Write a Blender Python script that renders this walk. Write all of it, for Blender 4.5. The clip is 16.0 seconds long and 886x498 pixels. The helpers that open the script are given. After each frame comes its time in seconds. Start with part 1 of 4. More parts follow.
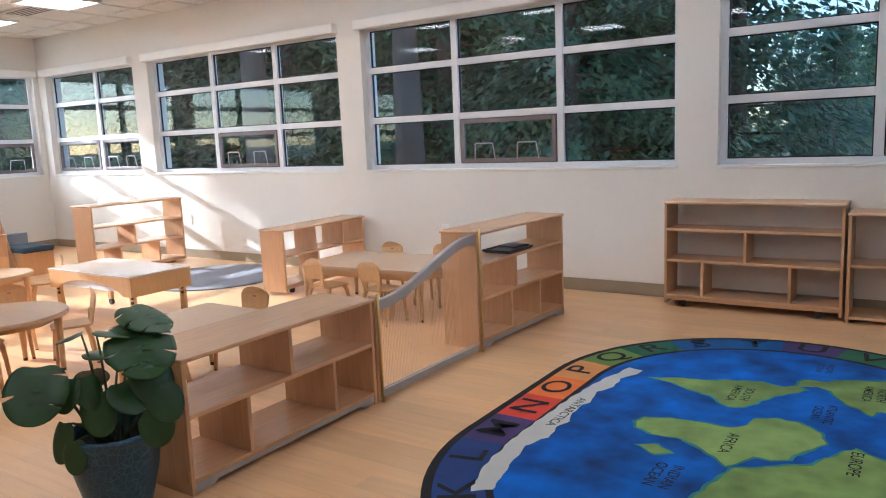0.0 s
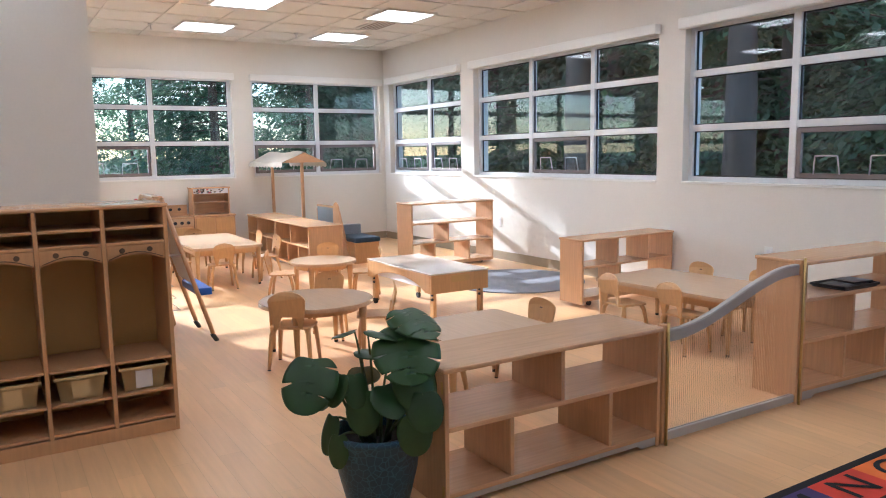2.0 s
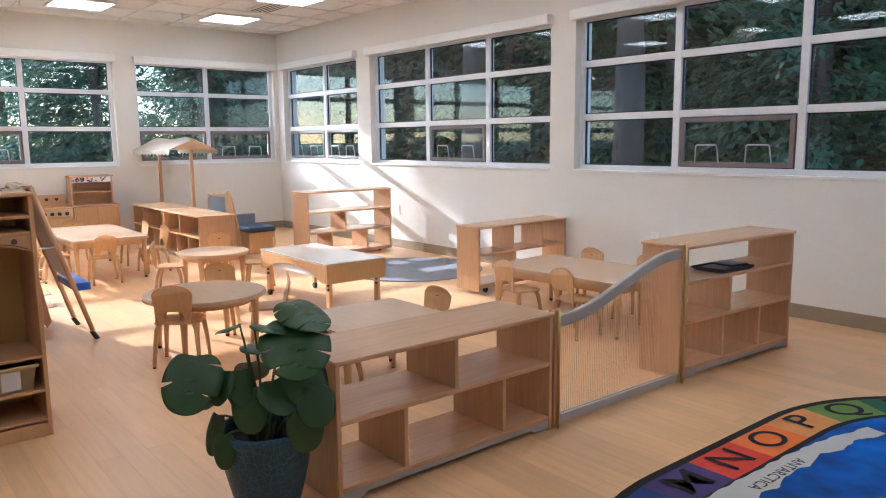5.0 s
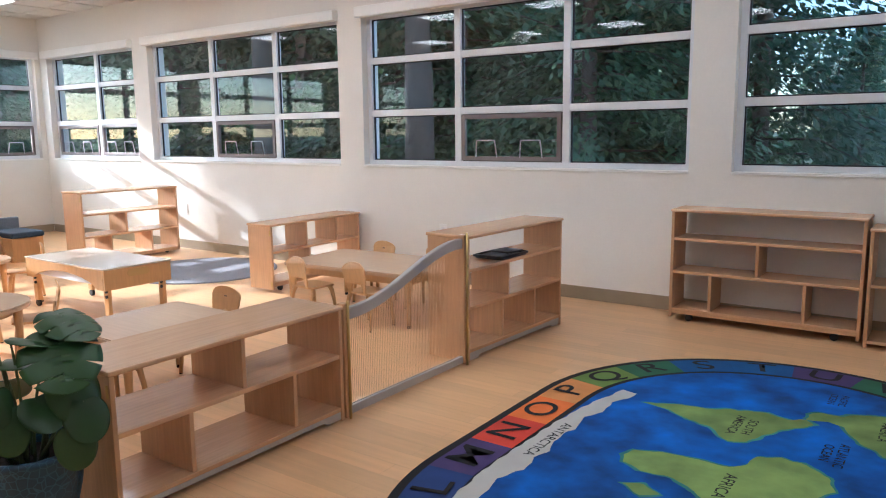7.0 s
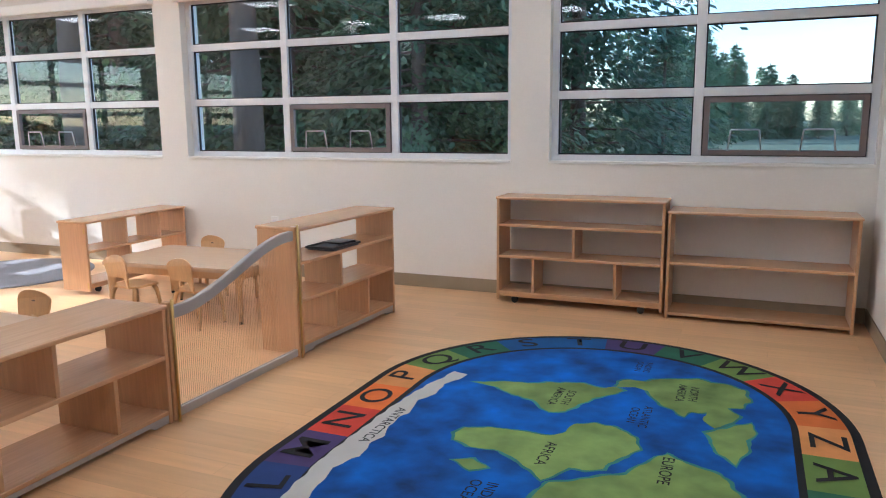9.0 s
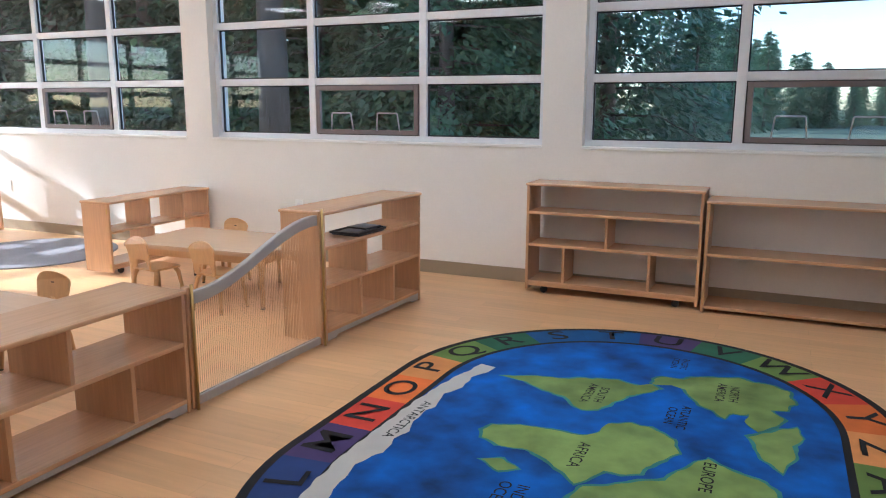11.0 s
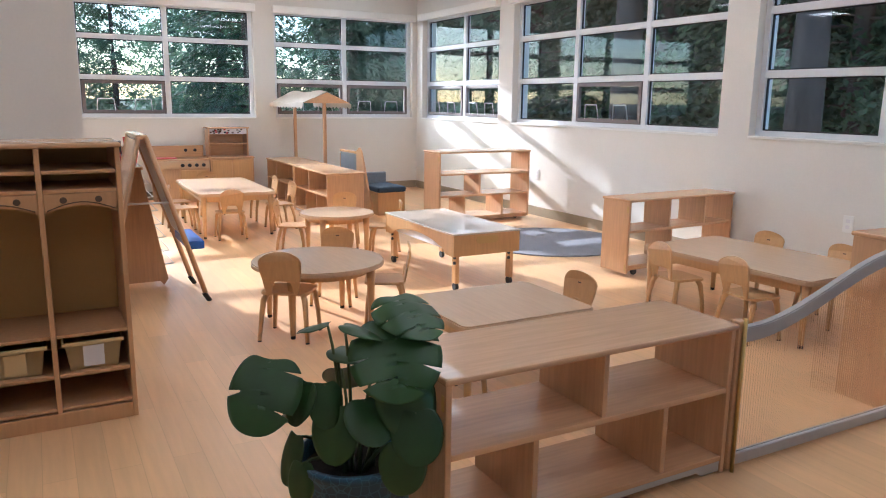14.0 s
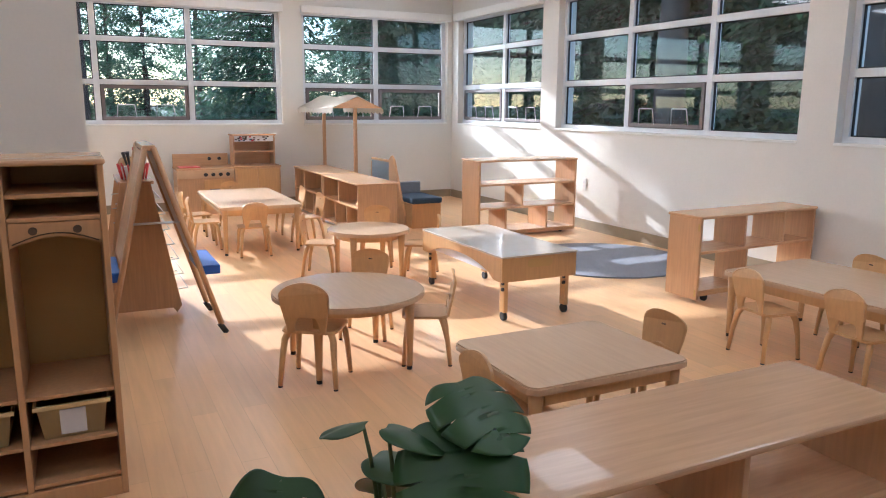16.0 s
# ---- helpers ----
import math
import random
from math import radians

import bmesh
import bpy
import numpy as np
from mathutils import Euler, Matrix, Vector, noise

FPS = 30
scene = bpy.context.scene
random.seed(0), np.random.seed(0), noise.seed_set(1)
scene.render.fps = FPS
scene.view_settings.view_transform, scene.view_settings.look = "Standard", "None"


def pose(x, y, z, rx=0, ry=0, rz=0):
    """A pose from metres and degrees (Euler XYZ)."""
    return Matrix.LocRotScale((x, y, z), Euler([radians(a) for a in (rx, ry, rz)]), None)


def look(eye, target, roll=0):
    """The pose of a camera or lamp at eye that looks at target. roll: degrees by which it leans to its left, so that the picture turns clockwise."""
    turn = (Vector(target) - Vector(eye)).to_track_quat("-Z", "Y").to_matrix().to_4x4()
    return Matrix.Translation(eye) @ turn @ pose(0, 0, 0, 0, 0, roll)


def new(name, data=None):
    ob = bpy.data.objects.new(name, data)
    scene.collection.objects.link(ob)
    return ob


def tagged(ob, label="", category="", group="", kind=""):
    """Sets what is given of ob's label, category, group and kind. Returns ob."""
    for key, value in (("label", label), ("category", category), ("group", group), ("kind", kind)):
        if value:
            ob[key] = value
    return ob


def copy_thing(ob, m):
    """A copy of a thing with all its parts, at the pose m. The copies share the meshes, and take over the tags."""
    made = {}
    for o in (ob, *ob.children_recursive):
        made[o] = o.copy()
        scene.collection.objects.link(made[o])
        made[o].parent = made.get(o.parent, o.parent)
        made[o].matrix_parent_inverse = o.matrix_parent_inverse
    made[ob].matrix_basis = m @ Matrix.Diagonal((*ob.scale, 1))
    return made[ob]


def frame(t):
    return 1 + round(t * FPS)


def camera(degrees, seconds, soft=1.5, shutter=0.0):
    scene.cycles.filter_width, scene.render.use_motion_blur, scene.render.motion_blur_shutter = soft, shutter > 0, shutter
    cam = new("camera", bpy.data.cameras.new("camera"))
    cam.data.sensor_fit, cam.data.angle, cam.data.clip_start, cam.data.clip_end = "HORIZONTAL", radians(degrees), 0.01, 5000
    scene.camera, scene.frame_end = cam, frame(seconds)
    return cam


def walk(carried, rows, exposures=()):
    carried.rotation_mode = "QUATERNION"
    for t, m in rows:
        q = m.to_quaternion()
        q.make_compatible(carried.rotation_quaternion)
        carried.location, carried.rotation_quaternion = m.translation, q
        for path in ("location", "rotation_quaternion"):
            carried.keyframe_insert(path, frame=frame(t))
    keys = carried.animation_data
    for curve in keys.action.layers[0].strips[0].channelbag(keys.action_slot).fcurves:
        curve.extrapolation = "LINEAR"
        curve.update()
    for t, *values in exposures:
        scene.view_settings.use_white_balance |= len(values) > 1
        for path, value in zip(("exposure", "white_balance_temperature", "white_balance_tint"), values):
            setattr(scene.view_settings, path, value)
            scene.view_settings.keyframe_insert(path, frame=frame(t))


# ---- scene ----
cam = camera(62.0, 16.0, soft=1.1)
PATH = [
    (0, (0.31, 2.271, 1.262), (-0.795, 3.911, 0.964), -2.4),
    (0.5, (0.275, 2.344, 1.255), (-0.944, 3.897, 0.936), -2.6),
    (1, (0.258, 2.444, 1.269), (-1.167, 3.815, 0.967), -1.6),
    (1.5, (0.225, 2.54, 1.268), (-1.364, 3.725, 1.002), -1.0),
    (2, (0.205, 2.555, 1.259), (-1.484, 3.595, 1.003), -0.9),
    (2.5, (0.189, 2.545, 1.258), (-1.559, 3.482, 0.998), -1.3),
    (3, (0.167, 2.546, 1.26), (-1.597, 3.451, 0.991), -1.3),
    (3.5, (0.166, 2.567, 1.259), (-1.572, 3.516, 0.977), -0.8),
    (4, (0.165, 2.592, 1.254), (-1.517, 3.635, 0.965), -0.6),
    (6.5, (0.262, 2.618, 1.255), (-0.979, 4.157, 0.955), -0.6),
    (7, (0.28, 2.62, 1.259), (-0.861, 4.233, 0.95), -0.6),
    (7.5, (0.297, 2.622, 1.257), (-0.751, 4.296, 0.941), -0.8),
    (8, (0.311, 2.621, 1.253), (-0.621, 4.361, 0.93), -0.8),
    (8.5, (0.312, 2.621, 1.253), (-0.493, 4.422, 0.924), -0.7),
    (8.7, (0.333, 2.601, 1.267), (-0.431, 4.419, 0.932), -0.6),
    (10.8, (0.277, 2.711, 1.256), (-0.489, 4.521, 0.886), 0.1),
    (11, (0.25, 2.727, 1.252), (-0.563, 4.514, 0.873), 0.2),
    (11.5, (0.16, 2.752, 1.255), (-0.772, 4.477, 0.857), 0.3),
    (12, (0.046, 2.78, 1.248), (-1.094, 4.379, 0.866), 0.0),
    (12.5, (-0.039, 2.806, 1.243), (-1.415, 4.208, 0.865), -0.3),
    (13, (-0.125, 2.881, 1.229), (-1.689, 4.062, 0.831), -0.1),
    (13.5, (-0.221, 2.955, 1.234), (-1.9, 3.967, 0.842), 0.5),
    (14, (-0.338, 2.976, 1.222), (-2.057, 3.919, 0.828), 0.7),
    (14.5, (-0.508, 2.984, 1.229), (-2.223, 3.941, 0.851), -0.4),
    (15, (-0.642, 3.018, 1.219), (-2.355, 3.98, 0.844), -0.4),
    (15.5, (-0.768, 3.092, 1.216), (-2.497, 4.018, 0.829), 0.3),
    (16, (-0.901, 3.166, 1.219), (-2.658, 4.041, 0.836), 0.4),
]
walk(cam, [(t, look(eye, target, roll)) for t, eye, target, roll in PATH], exposures=((0.0, 1.36, 5200, 9), (3.0, 1.2, 5150, 9), (7.0, 1.36, 5200, 9), (8.5, 1.48, 5250, 9), (11.0, 1.48, 5250, 9), (13.5, 1.2, 5150, 9), (16.0, 1.06, 5150, 9)))

# ---- world and sun ----
world = bpy.data.worlds.new("sky")
scene.world = world
world.use_nodes = True
SUN_WAY = Vector((1.0, 0.24, -0.38)).normalized()
wn = world.node_tree.nodes
sky = wn.new("ShaderNodeTexSky")
sky.sky_type = "NISHITA"
sky.sun_disc = False
sky.dust_density, sky.air_density, sky.ozone_density = 0.4, 1.0, 2.0
sky.sun_elevation = math.asin(-SUN_WAY.z)
sky.sun_rotation = math.atan2(-SUN_WAY.x, -SUN_WAY.y)
wn["Background"].inputs["Strength"].default_value = 0.15
world.node_tree.links.new(sky.outputs["Color"], wn["Background"].inputs["Color"])
sun_data = bpy.data.lights.new("sun", "SUN")
sun_data.energy, sun_data.angle, sun_data.color = 4.2, radians(0.5), (1.0, 0.93, 0.83)
sun = new("sun", sun_data)
sun.matrix_world = look((-40, -18, 14), (-40 + SUN_WAY.x, -18 + SUN_WAY.y, 14 + SUN_WAY.z))
PANEL_POWER = 2.9

# ---- materials ----


def material(name, colour, rough=0.5, metal=0.0, grain=None, bump=0.0, spread=0.12, scale=8.0, coat=0.0):
    """Principled surface whose colour varies at two scales; grain stretches the fine pattern along an axis."""
    m = bpy.data.materials.new(name)
    m.use_nodes = True
    nt = m.node_tree
    n, l = nt.nodes, nt.links
    b = n["Principled BSDF"]
    b.inputs["Roughness"].default_value = rough
    b.inputs["Metallic"].default_value = metal
    b.inputs["Coat Weight"].default_value = coat
    co = n.new("ShaderNodeTexCoord")
    mp = n.new("ShaderNodeMapping")
    mp.inputs["Scale"].default_value = grain or (1, 1, 1)
    l.new(co.outputs["Object"], mp.inputs["Vector"])
    fine = n.new("ShaderNodeTexNoise")
    fine.inputs["Scale"].default_value = scale
    fine.inputs["Detail"].default_value = 6
    l.new(mp.outputs["Vector"], fine.inputs["Vector"])
    wide = n.new("ShaderNodeTexNoise")
    wide.inputs["Scale"].default_value = scale * 0.13
    l.new(co.outputs["Object"], wide.inputs["Vector"])
    add = n.new("ShaderNodeMath")
    add.operation = "MULTIPLY_ADD"
    add.inputs[1].default_value = 0.65
    l.new(fine.outputs["Fac"], add.inputs[0])
    half = n.new("ShaderNodeMath")
    half.operation = "MULTIPLY"
    half.inputs[1].default_value = 0.35
    l.new(wide.outputs["Fac"], half.inputs[0])
    l.new(half.outputs[0], add.inputs[2])
    ramp = n.new("ShaderNodeValToRGB")
    lo = [c * (1 - spread) for c in colour]
    hi = [min(1, c * (1 + spread)) for c in colour]
    ramp.color_ramp.elements[0].position, ramp.color_ramp.elements[1].position = 0.3, 0.7
    ramp.color_ramp.elements[0].color = (*lo, 1)
    ramp.color_ramp.elements[1].color = (*hi, 1)
    l.new(add.outputs[0], ramp.inputs["Fac"])
    info = n.new("ShaderNodeObjectInfo")
    hsv = n.new("ShaderNodeHueSaturation")
    rng = n.new("ShaderNodeMapRange")
    rng.inputs["To Min"].default_value, rng.inputs["To Max"].default_value = 1 - spread * 0.5, 1 + spread * 0.5
    l.new(info.outputs["Random"], rng.inputs["Value"])
    l.new(rng.outputs[0], hsv.inputs["Value"])
    l.new(ramp.outputs["Color"], hsv.inputs["Color"])
    l.new(hsv.outputs["Color"], b.inputs["Base Color"])
    if bump:
        bp = n.new("ShaderNodeBump")
        bp.inputs["Strength"].default_value = bump
        bp.inputs["Distance"].default_value = 0.004
        l.new(fine.outputs["Fac"], bp.inputs["Height"])
        l.new(bp.outputs["Normal"], b.inputs["Normal"])
    return m


def foliage(name, colour, spread, scale):
    """Thin leaves: part of the light passes through them."""
    m = material(name, colour, 0.5, spread=spread, scale=scale)
    n, l = m.node_tree.nodes, m.node_tree.links
    hue = [x for x in n if x.bl_idname == "ShaderNodeHueSaturation"][0]
    thin = n.new("ShaderNodeBsdfTranslucent")
    l.new(hue.outputs["Color"], thin.inputs["Color"])
    mix = n.new("ShaderNodeMixShader")
    mix.inputs[0].default_value = 0.4
    l.new(n["Principled BSDF"].outputs[0], mix.inputs[1])
    l.new(thin.outputs[0], mix.inputs[2])
    l.new(mix.outputs[0], n["Material Output"].inputs["Surface"])
    return m


MAPLE = material("maple", (0.62, 0.37, 0.195), 0.26, grain=(1, 14, 14), spread=0.12, scale=5, coat=0.25, bump=0.02)
MAPLE_UP = material("maple_upright_grain", (0.56, 0.325, 0.165), 0.38, grain=(14, 14, 1), spread=0.14, scale=5, coat=0.1, bump=0.03)
BIRCH = material("birch_chair", (0.60, 0.345, 0.145), 0.36, grain=(12, 12, 1), spread=0.1, scale=6, coat=0.2)
TABLETOP = material("table_laminate", (0.62, 0.42, 0.26), 0.25, grain=(1, 12, 1), spread=0.07, scale=5, coat=0.2)
CUBBY = material("cubby_wood", (0.55, 0.31, 0.145), 0.45, grain=(14, 14, 1), spread=0.1, scale=5)
CUBBY_BACK = material("cubby_back", (0.52, 0.33, 0.12), 0.55, spread=0.06, scale=6)
EDGE = material("dark_edge", (0.10, 0.06, 0.035), 0.6, spread=0.2)
PAINT = material("wall_paint", (0.765, 0.735, 0.68), 0.7, spread=0.02, scale=60, bump=0.06)
TRIM_PAINT = material("sill_paint", (0.82, 0.81, 0.78), 0.45, spread=0.02, scale=20)
BASE_VINYL = material("baseboard_vinyl", (0.30, 0.24, 0.16), 0.5, spread=0.05)
ALU = material("window_aluminium", (0.72, 0.74, 0.76), 0.38, 0.15, spread=0.04, scale=20)
DARK_ALU = material("sash_aluminium", (0.20, 0.17, 0.165), 0.45, 0.4, spread=0.06)
GASKET = material("gasket", (0.02, 0.02, 0.022), 0.6, spread=0.1)
STEEL = material("bright_steel", (0.6, 0.6, 0.6), 0.3, 0.9, spread=0.05)
BRASS = material("brass_pin", (0.55, 0.38, 0.14), 0.35, 0.9, spread=0.1)
RUBBER = material("black_rubber", (0.02, 0.02, 0.02), 0.6, spread=0.15)
BLACK = material("black_plastic", (0.015, 0.016, 0.02), 0.35, spread=0.1)
GREY_RAIL = material("grey_rail", (0.42, 0.39, 0.37), 0.5, spread=0.06)
BIN = material("cream_bin", (0.62, 0.45, 0.22), 0.45, spread=0.05)
PAPER = material("paper_card", (0.75, 0.73, 0.75), 0.7, spread=0.03)
BLUE = material("blue_plastic", (0.02, 0.10, 0.42), 0.35, spread=0.08)
NAVY_CLOTH = material("navy_cushion", (0.03, 0.055, 0.09), 0.85, spread=0.2, scale=60, bump=0.2)
GREY_CLOTH = material("grey_blue_panel", (0.20, 0.23, 0.27), 0.8, spread=0.12, scale=50)
CANVAS = material("canopy_canvas", (0.62, 0.56, 0.47), 0.85, spread=0.08, scale=40, bump=0.15)
RED = material("red_plastic", (0.5, 0.03, 0.03), 0.4, spread=0.1)
SOIL = material("potting_soil", (0.03, 0.02, 0.013), 0.95, spread=0.4, scale=60, bump=0.6)
LEAF = material("monstera_leaf", (0.018, 0.060, 0.013), 0.40, spread=0.35, scale=10)
STEM = material("monstera_stem", (0.06, 0.09, 0.03), 0.5, spread=0.2)
BARK = material("tree_bark", (0.16, 0.12, 0.10), 0.95, grain=(5, 5, 0.6), spread=0.5, scale=8, bump=0.9)
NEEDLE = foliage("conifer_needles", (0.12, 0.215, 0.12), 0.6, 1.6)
# same needles with sunlight put into a lighter colour
NEEDLE_SUNLIT = foliage("sunlit_needles", (0.17, 0.275, 0.16), 0.5, 1.6)
BRUSH = foliage("undergrowth_leaves", (0.12, 0.20, 0.09), 0.7, 2.0)
GRASS = material("meadow_ground", (0.06, 0.09, 0.05), 0.95, spread=0.4, scale=2.0)
RUG_GREY = material("grey_rug", (0.23, 0.23, 0.26), 0.95, spread=0.1, scale=80, bump=0.4)
BUILDING = material("pale_concrete", (0.5, 0.52, 0.55), 0.8, spread=0.06)
TILE = material("ceiling_tile", (0.74, 0.72, 0.68), 0.9, spread=0.03, scale=90, bump=0.12)
TBAR = material("ceiling_bar", (0.66, 0.64, 0.60), 0.5, spread=0.02)


def floor_material():
    """Pale wood-look vinyl in long planks, faint seams and a satin gloss."""
    m = material("vinyl_plank_floor", (0.75, 0.465, 0.235), 0.3, grain=(1.2, 16, 1), spread=0.09, scale=2.2)
    n, l = m.node_tree.nodes, m.node_tree.links
    co = n.new("ShaderNodeTexCoord")
    br = n.new("ShaderNodeTexBrick")
    br.inputs["Color1"].default_value = (0.93, 0.93, 0.92, 1)
    br.inputs["Color2"].default_value = (1.06, 1.05, 1.03, 1)
    br.inputs["Mortar"].default_value = (0.84, 0.82, 0.80, 1)
    br.inputs["Scale"].default_value = 1.0
    br.inputs["Mortar Size"].default_value = 0.0012
    br.inputs["Brick Width"].default_value = 0.95
    br.inputs["Row Height"].default_value = 0.10
    l.new(co.outputs["Object"], br.inputs["Vector"])
    mix = n.new("ShaderNodeMix")
    mix.data_type, mix.blend_type = "RGBA", "MULTIPLY"
    mix.inputs["Factor"].default_value = 1.0
    hue = [x for x in n if x.bl_idname == "ShaderNodeHueSaturation"][0]
    l.new(hue.outputs["Color"], mix.inputs["A"])
    l.new(br.outputs["Color"], mix.inputs["B"])
    l.new(mix.outputs["Result"], n["Principled BSDF"].inputs["Base Color"])
    sm = n.new("ShaderNodeTexNoise")
    sm.inputs["Scale"].default_value = 1.7
    rr = n.new("ShaderNodeMapRange")
    rr.inputs["To Min"].default_value, rr.inputs["To Max"].default_value = 0.24, 0.42
    l.new(co.outputs["Object"], sm.inputs["Vector"])
    l.new(sm.outputs["Fac"], rr.inputs["Value"])
    l.new(rr.outputs[0], n["Principled BSDF"].inputs["Roughness"])
    return m


FLOOR = floor_material()


def glass(name, rough=0.0, tint=(0.93, 0.97, 0.97)):
    m = bpy.data.materials.new(name)
    m.use_nodes = True
    b = m.node_tree.nodes["Principled BSDF"]
    b.inputs["Base Color"].default_value = (*tint, 1)
    b.inputs["Roughness"].default_value = rough
    b.inputs["IOR"].default_value = 1.45
    b.inputs["Transmission Weight"].default_value = 1.0
    return m


PANE = glass("window_glass")
PLEXI = glass("ribbed_acrylic", 0.03, (0.97, 0.94, 0.91))
PLEXI.node_tree.nodes["Principled BSDF"].inputs["IOR"].default_value = 1.09


def glow(name, colour, strength):
    m = bpy.data.materials.new(name)
    m.use_nodes = True
    b = m.node_tree.nodes["Principled BSDF"]
    b.inputs["Emission Color"].default_value = (*colour, 1)
    b.inputs["Emission Strength"].default_value = strength
    return m


LAMP = glow("lit_diffuser", (1.0, 0.94, 0.87), PANEL_POWER)

# ---- mesh helpers ----


def box(bm, x0, y0, z0, x1, y1, z1, bevel=0.0):
    r = bmesh.ops.create_cube(bm, size=1)
    for v in r["verts"]:
        v.co = Vector(((x0 + x1) / 2 + v.co.x * (x1 - x0), (y0 + y1) / 2 + v.co.y * (y1 - y0), (z0 + z1) / 2 + v.co.z * (z1 - z0)))
    if bevel:
        es = list({e for v in r["verts"] for e in v.link_edges})
        bmesh.ops.bevel(bm, geom=es, offset=bevel, segments=2, affect="EDGES", profile=0.5)
    return bm


def boxed(*a, bevel=0.0):
    return box(bmesh.new(), *a, bevel=bevel)


def tube(bm, pts, radii, seg=10):
    """A round rod through pts, with a radius at each."""
    rings = []
    for i, p in enumerate(pts):
        a, b = Vector(pts[max(0, i - 1)]), Vector(pts[min(len(pts) - 1, i + 1)])
        q = (b - a).to_track_quat("Z", "Y")
        r = radii[i] if hasattr(radii, "__len__") else radii
        rings.append([bm.verts.new(Vector(p) + q @ Vector((r * math.cos(2 * math.pi * k / seg), r * math.sin(2 * math.pi * k / seg), 0))) for k in range(seg)])
    for u, v in zip(rings, rings[1:]):
        for k in range(seg):
            f = bm.faces.new((u[k], u[(k + 1) % seg], v[(k + 1) % seg], v[k]))
            f.smooth = True
    bm.faces.new(rings[0][::-1])
    bm.faces.new(rings[-1])
    return bm


def slab(bm, outline, z0, z1, bevel=0.0):
    """An outline in x and y, made solid from z0 to z1."""
    low = [bm.verts.new((x, y, z0)) for x, y in outline]
    face = bm.faces.new(low)
    r = bmesh.ops.extrude_face_region(bm, geom=[face])
    top = [v for v in r["geom"] if isinstance(v, bmesh.types.BMVert)]
    for v in top:
        v.co.z = z1
    bmesh.ops.recalc_face_normals(bm, faces=bm.faces[:])
    if bevel:
        tops = set(top)
        es = [e for e in bm.edges if e.verts[0] in tops and e.verts[1] in tops]
        bmesh.ops.bevel(bm, geom=es, offset=bevel, segments=2, affect="EDGES")
    return bm


def rounded(w, d, r, n=6):
    """Outline of a rectangle with rounded corners, centred on the origin."""
    out = []
    for cx, cy, a in ((w / 2 - r, d / 2 - r, 0), (-w / 2 + r, d / 2 - r, 90), (-w / 2 + r, -d / 2 + r, 180), (w / 2 - r, -d / 2 + r, 270)):
        out += [(cx + r * math.cos(radians(a + 90 * k / n)), cy + r * math.sin(radians(a + 90 * k / n))) for k in range(n + 1)]
    return out


def ring(r, n=40):
    return [(r * math.cos(2 * math.pi * k / n), r * math.sin(2 * math.pi * k / n)) for k in range(n)]


def moved(bm, m):
    bmesh.ops.transform(bm, matrix=m, verts=bm.verts[:])
    return bm


def mesh_of(name, bm, mat):
    me = bpy.data.meshes.new(name)
    bm.normal_update()
    bm.to_mesh(me)
    bm.free()
    me.materials.append(mat)
    return me


def part(name, bm, mat, parent, label=""):
    ob = new(name, mesh_of(name, bm, mat))
    ob.parent = parent
    return tagged(ob, label)


def thing(name, label, category, m=None, group="", kind=""):
    ob = new(name)
    ob.empty_display_size = 0.1
    if m is not None:
        ob.matrix_world = m
    return tagged(ob, label, category, group, kind)


def solid(name, bm, mat, label, category, m=None, kind="", group=""):
    ob = new(name, mesh_of(name, bm, mat))
    if m is not None:
        ob.matrix_world = m
    return tagged(ob, label, category, group, kind)


# ---- the room ----
XW, XE, YN, YS, H = -9.83, 1.05, 7.73, -2.2, 2.78
T = 0.22
SILL, TOP = 0.985, 2.31
ROWS_Z = (1.445, 1.905)
floor = solid("floor", boxed(XW - T, YS - T, -0.1, XE + T, YN + T, 0), FLOOR, "pale maple wood-look vinyl plank floor, satin and clean", "floor", kind="structure")


def wall_with_windows(name, along, at, out, a, b, spans, label):
    """A wall along an axis from a to b, its inner face at 'at', its thickness towards out, pierced by spans."""
    bm = bmesh.new()

    def put(u0, u1, z0, z1):
        if u1 - u0 < 1e-4:
            return
        w0, w1 = sorted((at, at + out * T))
        if along == "x":
            box(bm, u0, w0, z0, u1, w1, z1)
        else:
            box(bm, w0, u0, z0, w1, u1, z1)
    edge = a
    for s, e in spans:
        put(edge, s, 0, H + 0.3)
        put(s, e, 0, SILL)
        put(s, e, TOP, H + 0.3)
        edge = e
    put(edge, b, 0, H + 0.3)
    return solid(name, bm, PAINT, label, "wall", kind="structure")


NORTH = ((-9.66, (-8.63,), -7.72), (-7.43, (-6.40, -5.41), -4.49), (-4.20, (-3.22, -2.23), -1.27), (-0.99, (-0.01,), 1.03))
# first west opening is unseen, added behind the partition to let sun in
WEST = ((-0.2, (0.83,), 1.9), (2.45, (3.44, 4.42), 5.45), (5.71, (6.68,), 7.66))
wall_north = wall_with_windows("wall_north", "x", YN, 1, XW - T, XE + T, [(s, e) for s, _, e in NORTH], "off-white painted wall below a band of windows")
wall_west = wall_with_windows("wall_west", "y", XW, -1, YS - T, YN, [(s, e) for s, _, e in WEST], "off-white painted wall with large gridded windows")
wall_east = solid("wall_east", boxed(XE, YS - T, 0, XE + T, YN, H + 0.3), PAINT, "plain off-white painted end wall", "wall", kind="structure")
wall_south = solid("wall_south", boxed(XW, YS - T, 0, XE, YS, H + 0.3), PAINT, "plain off-white painted back wall", "wall", kind="structure")
bm = boxed(-6.05, -2.198, 0, -5.63, 3.239, H)
box(bm, -5.63, 2.38, 0, -5.50, 3.237, H)
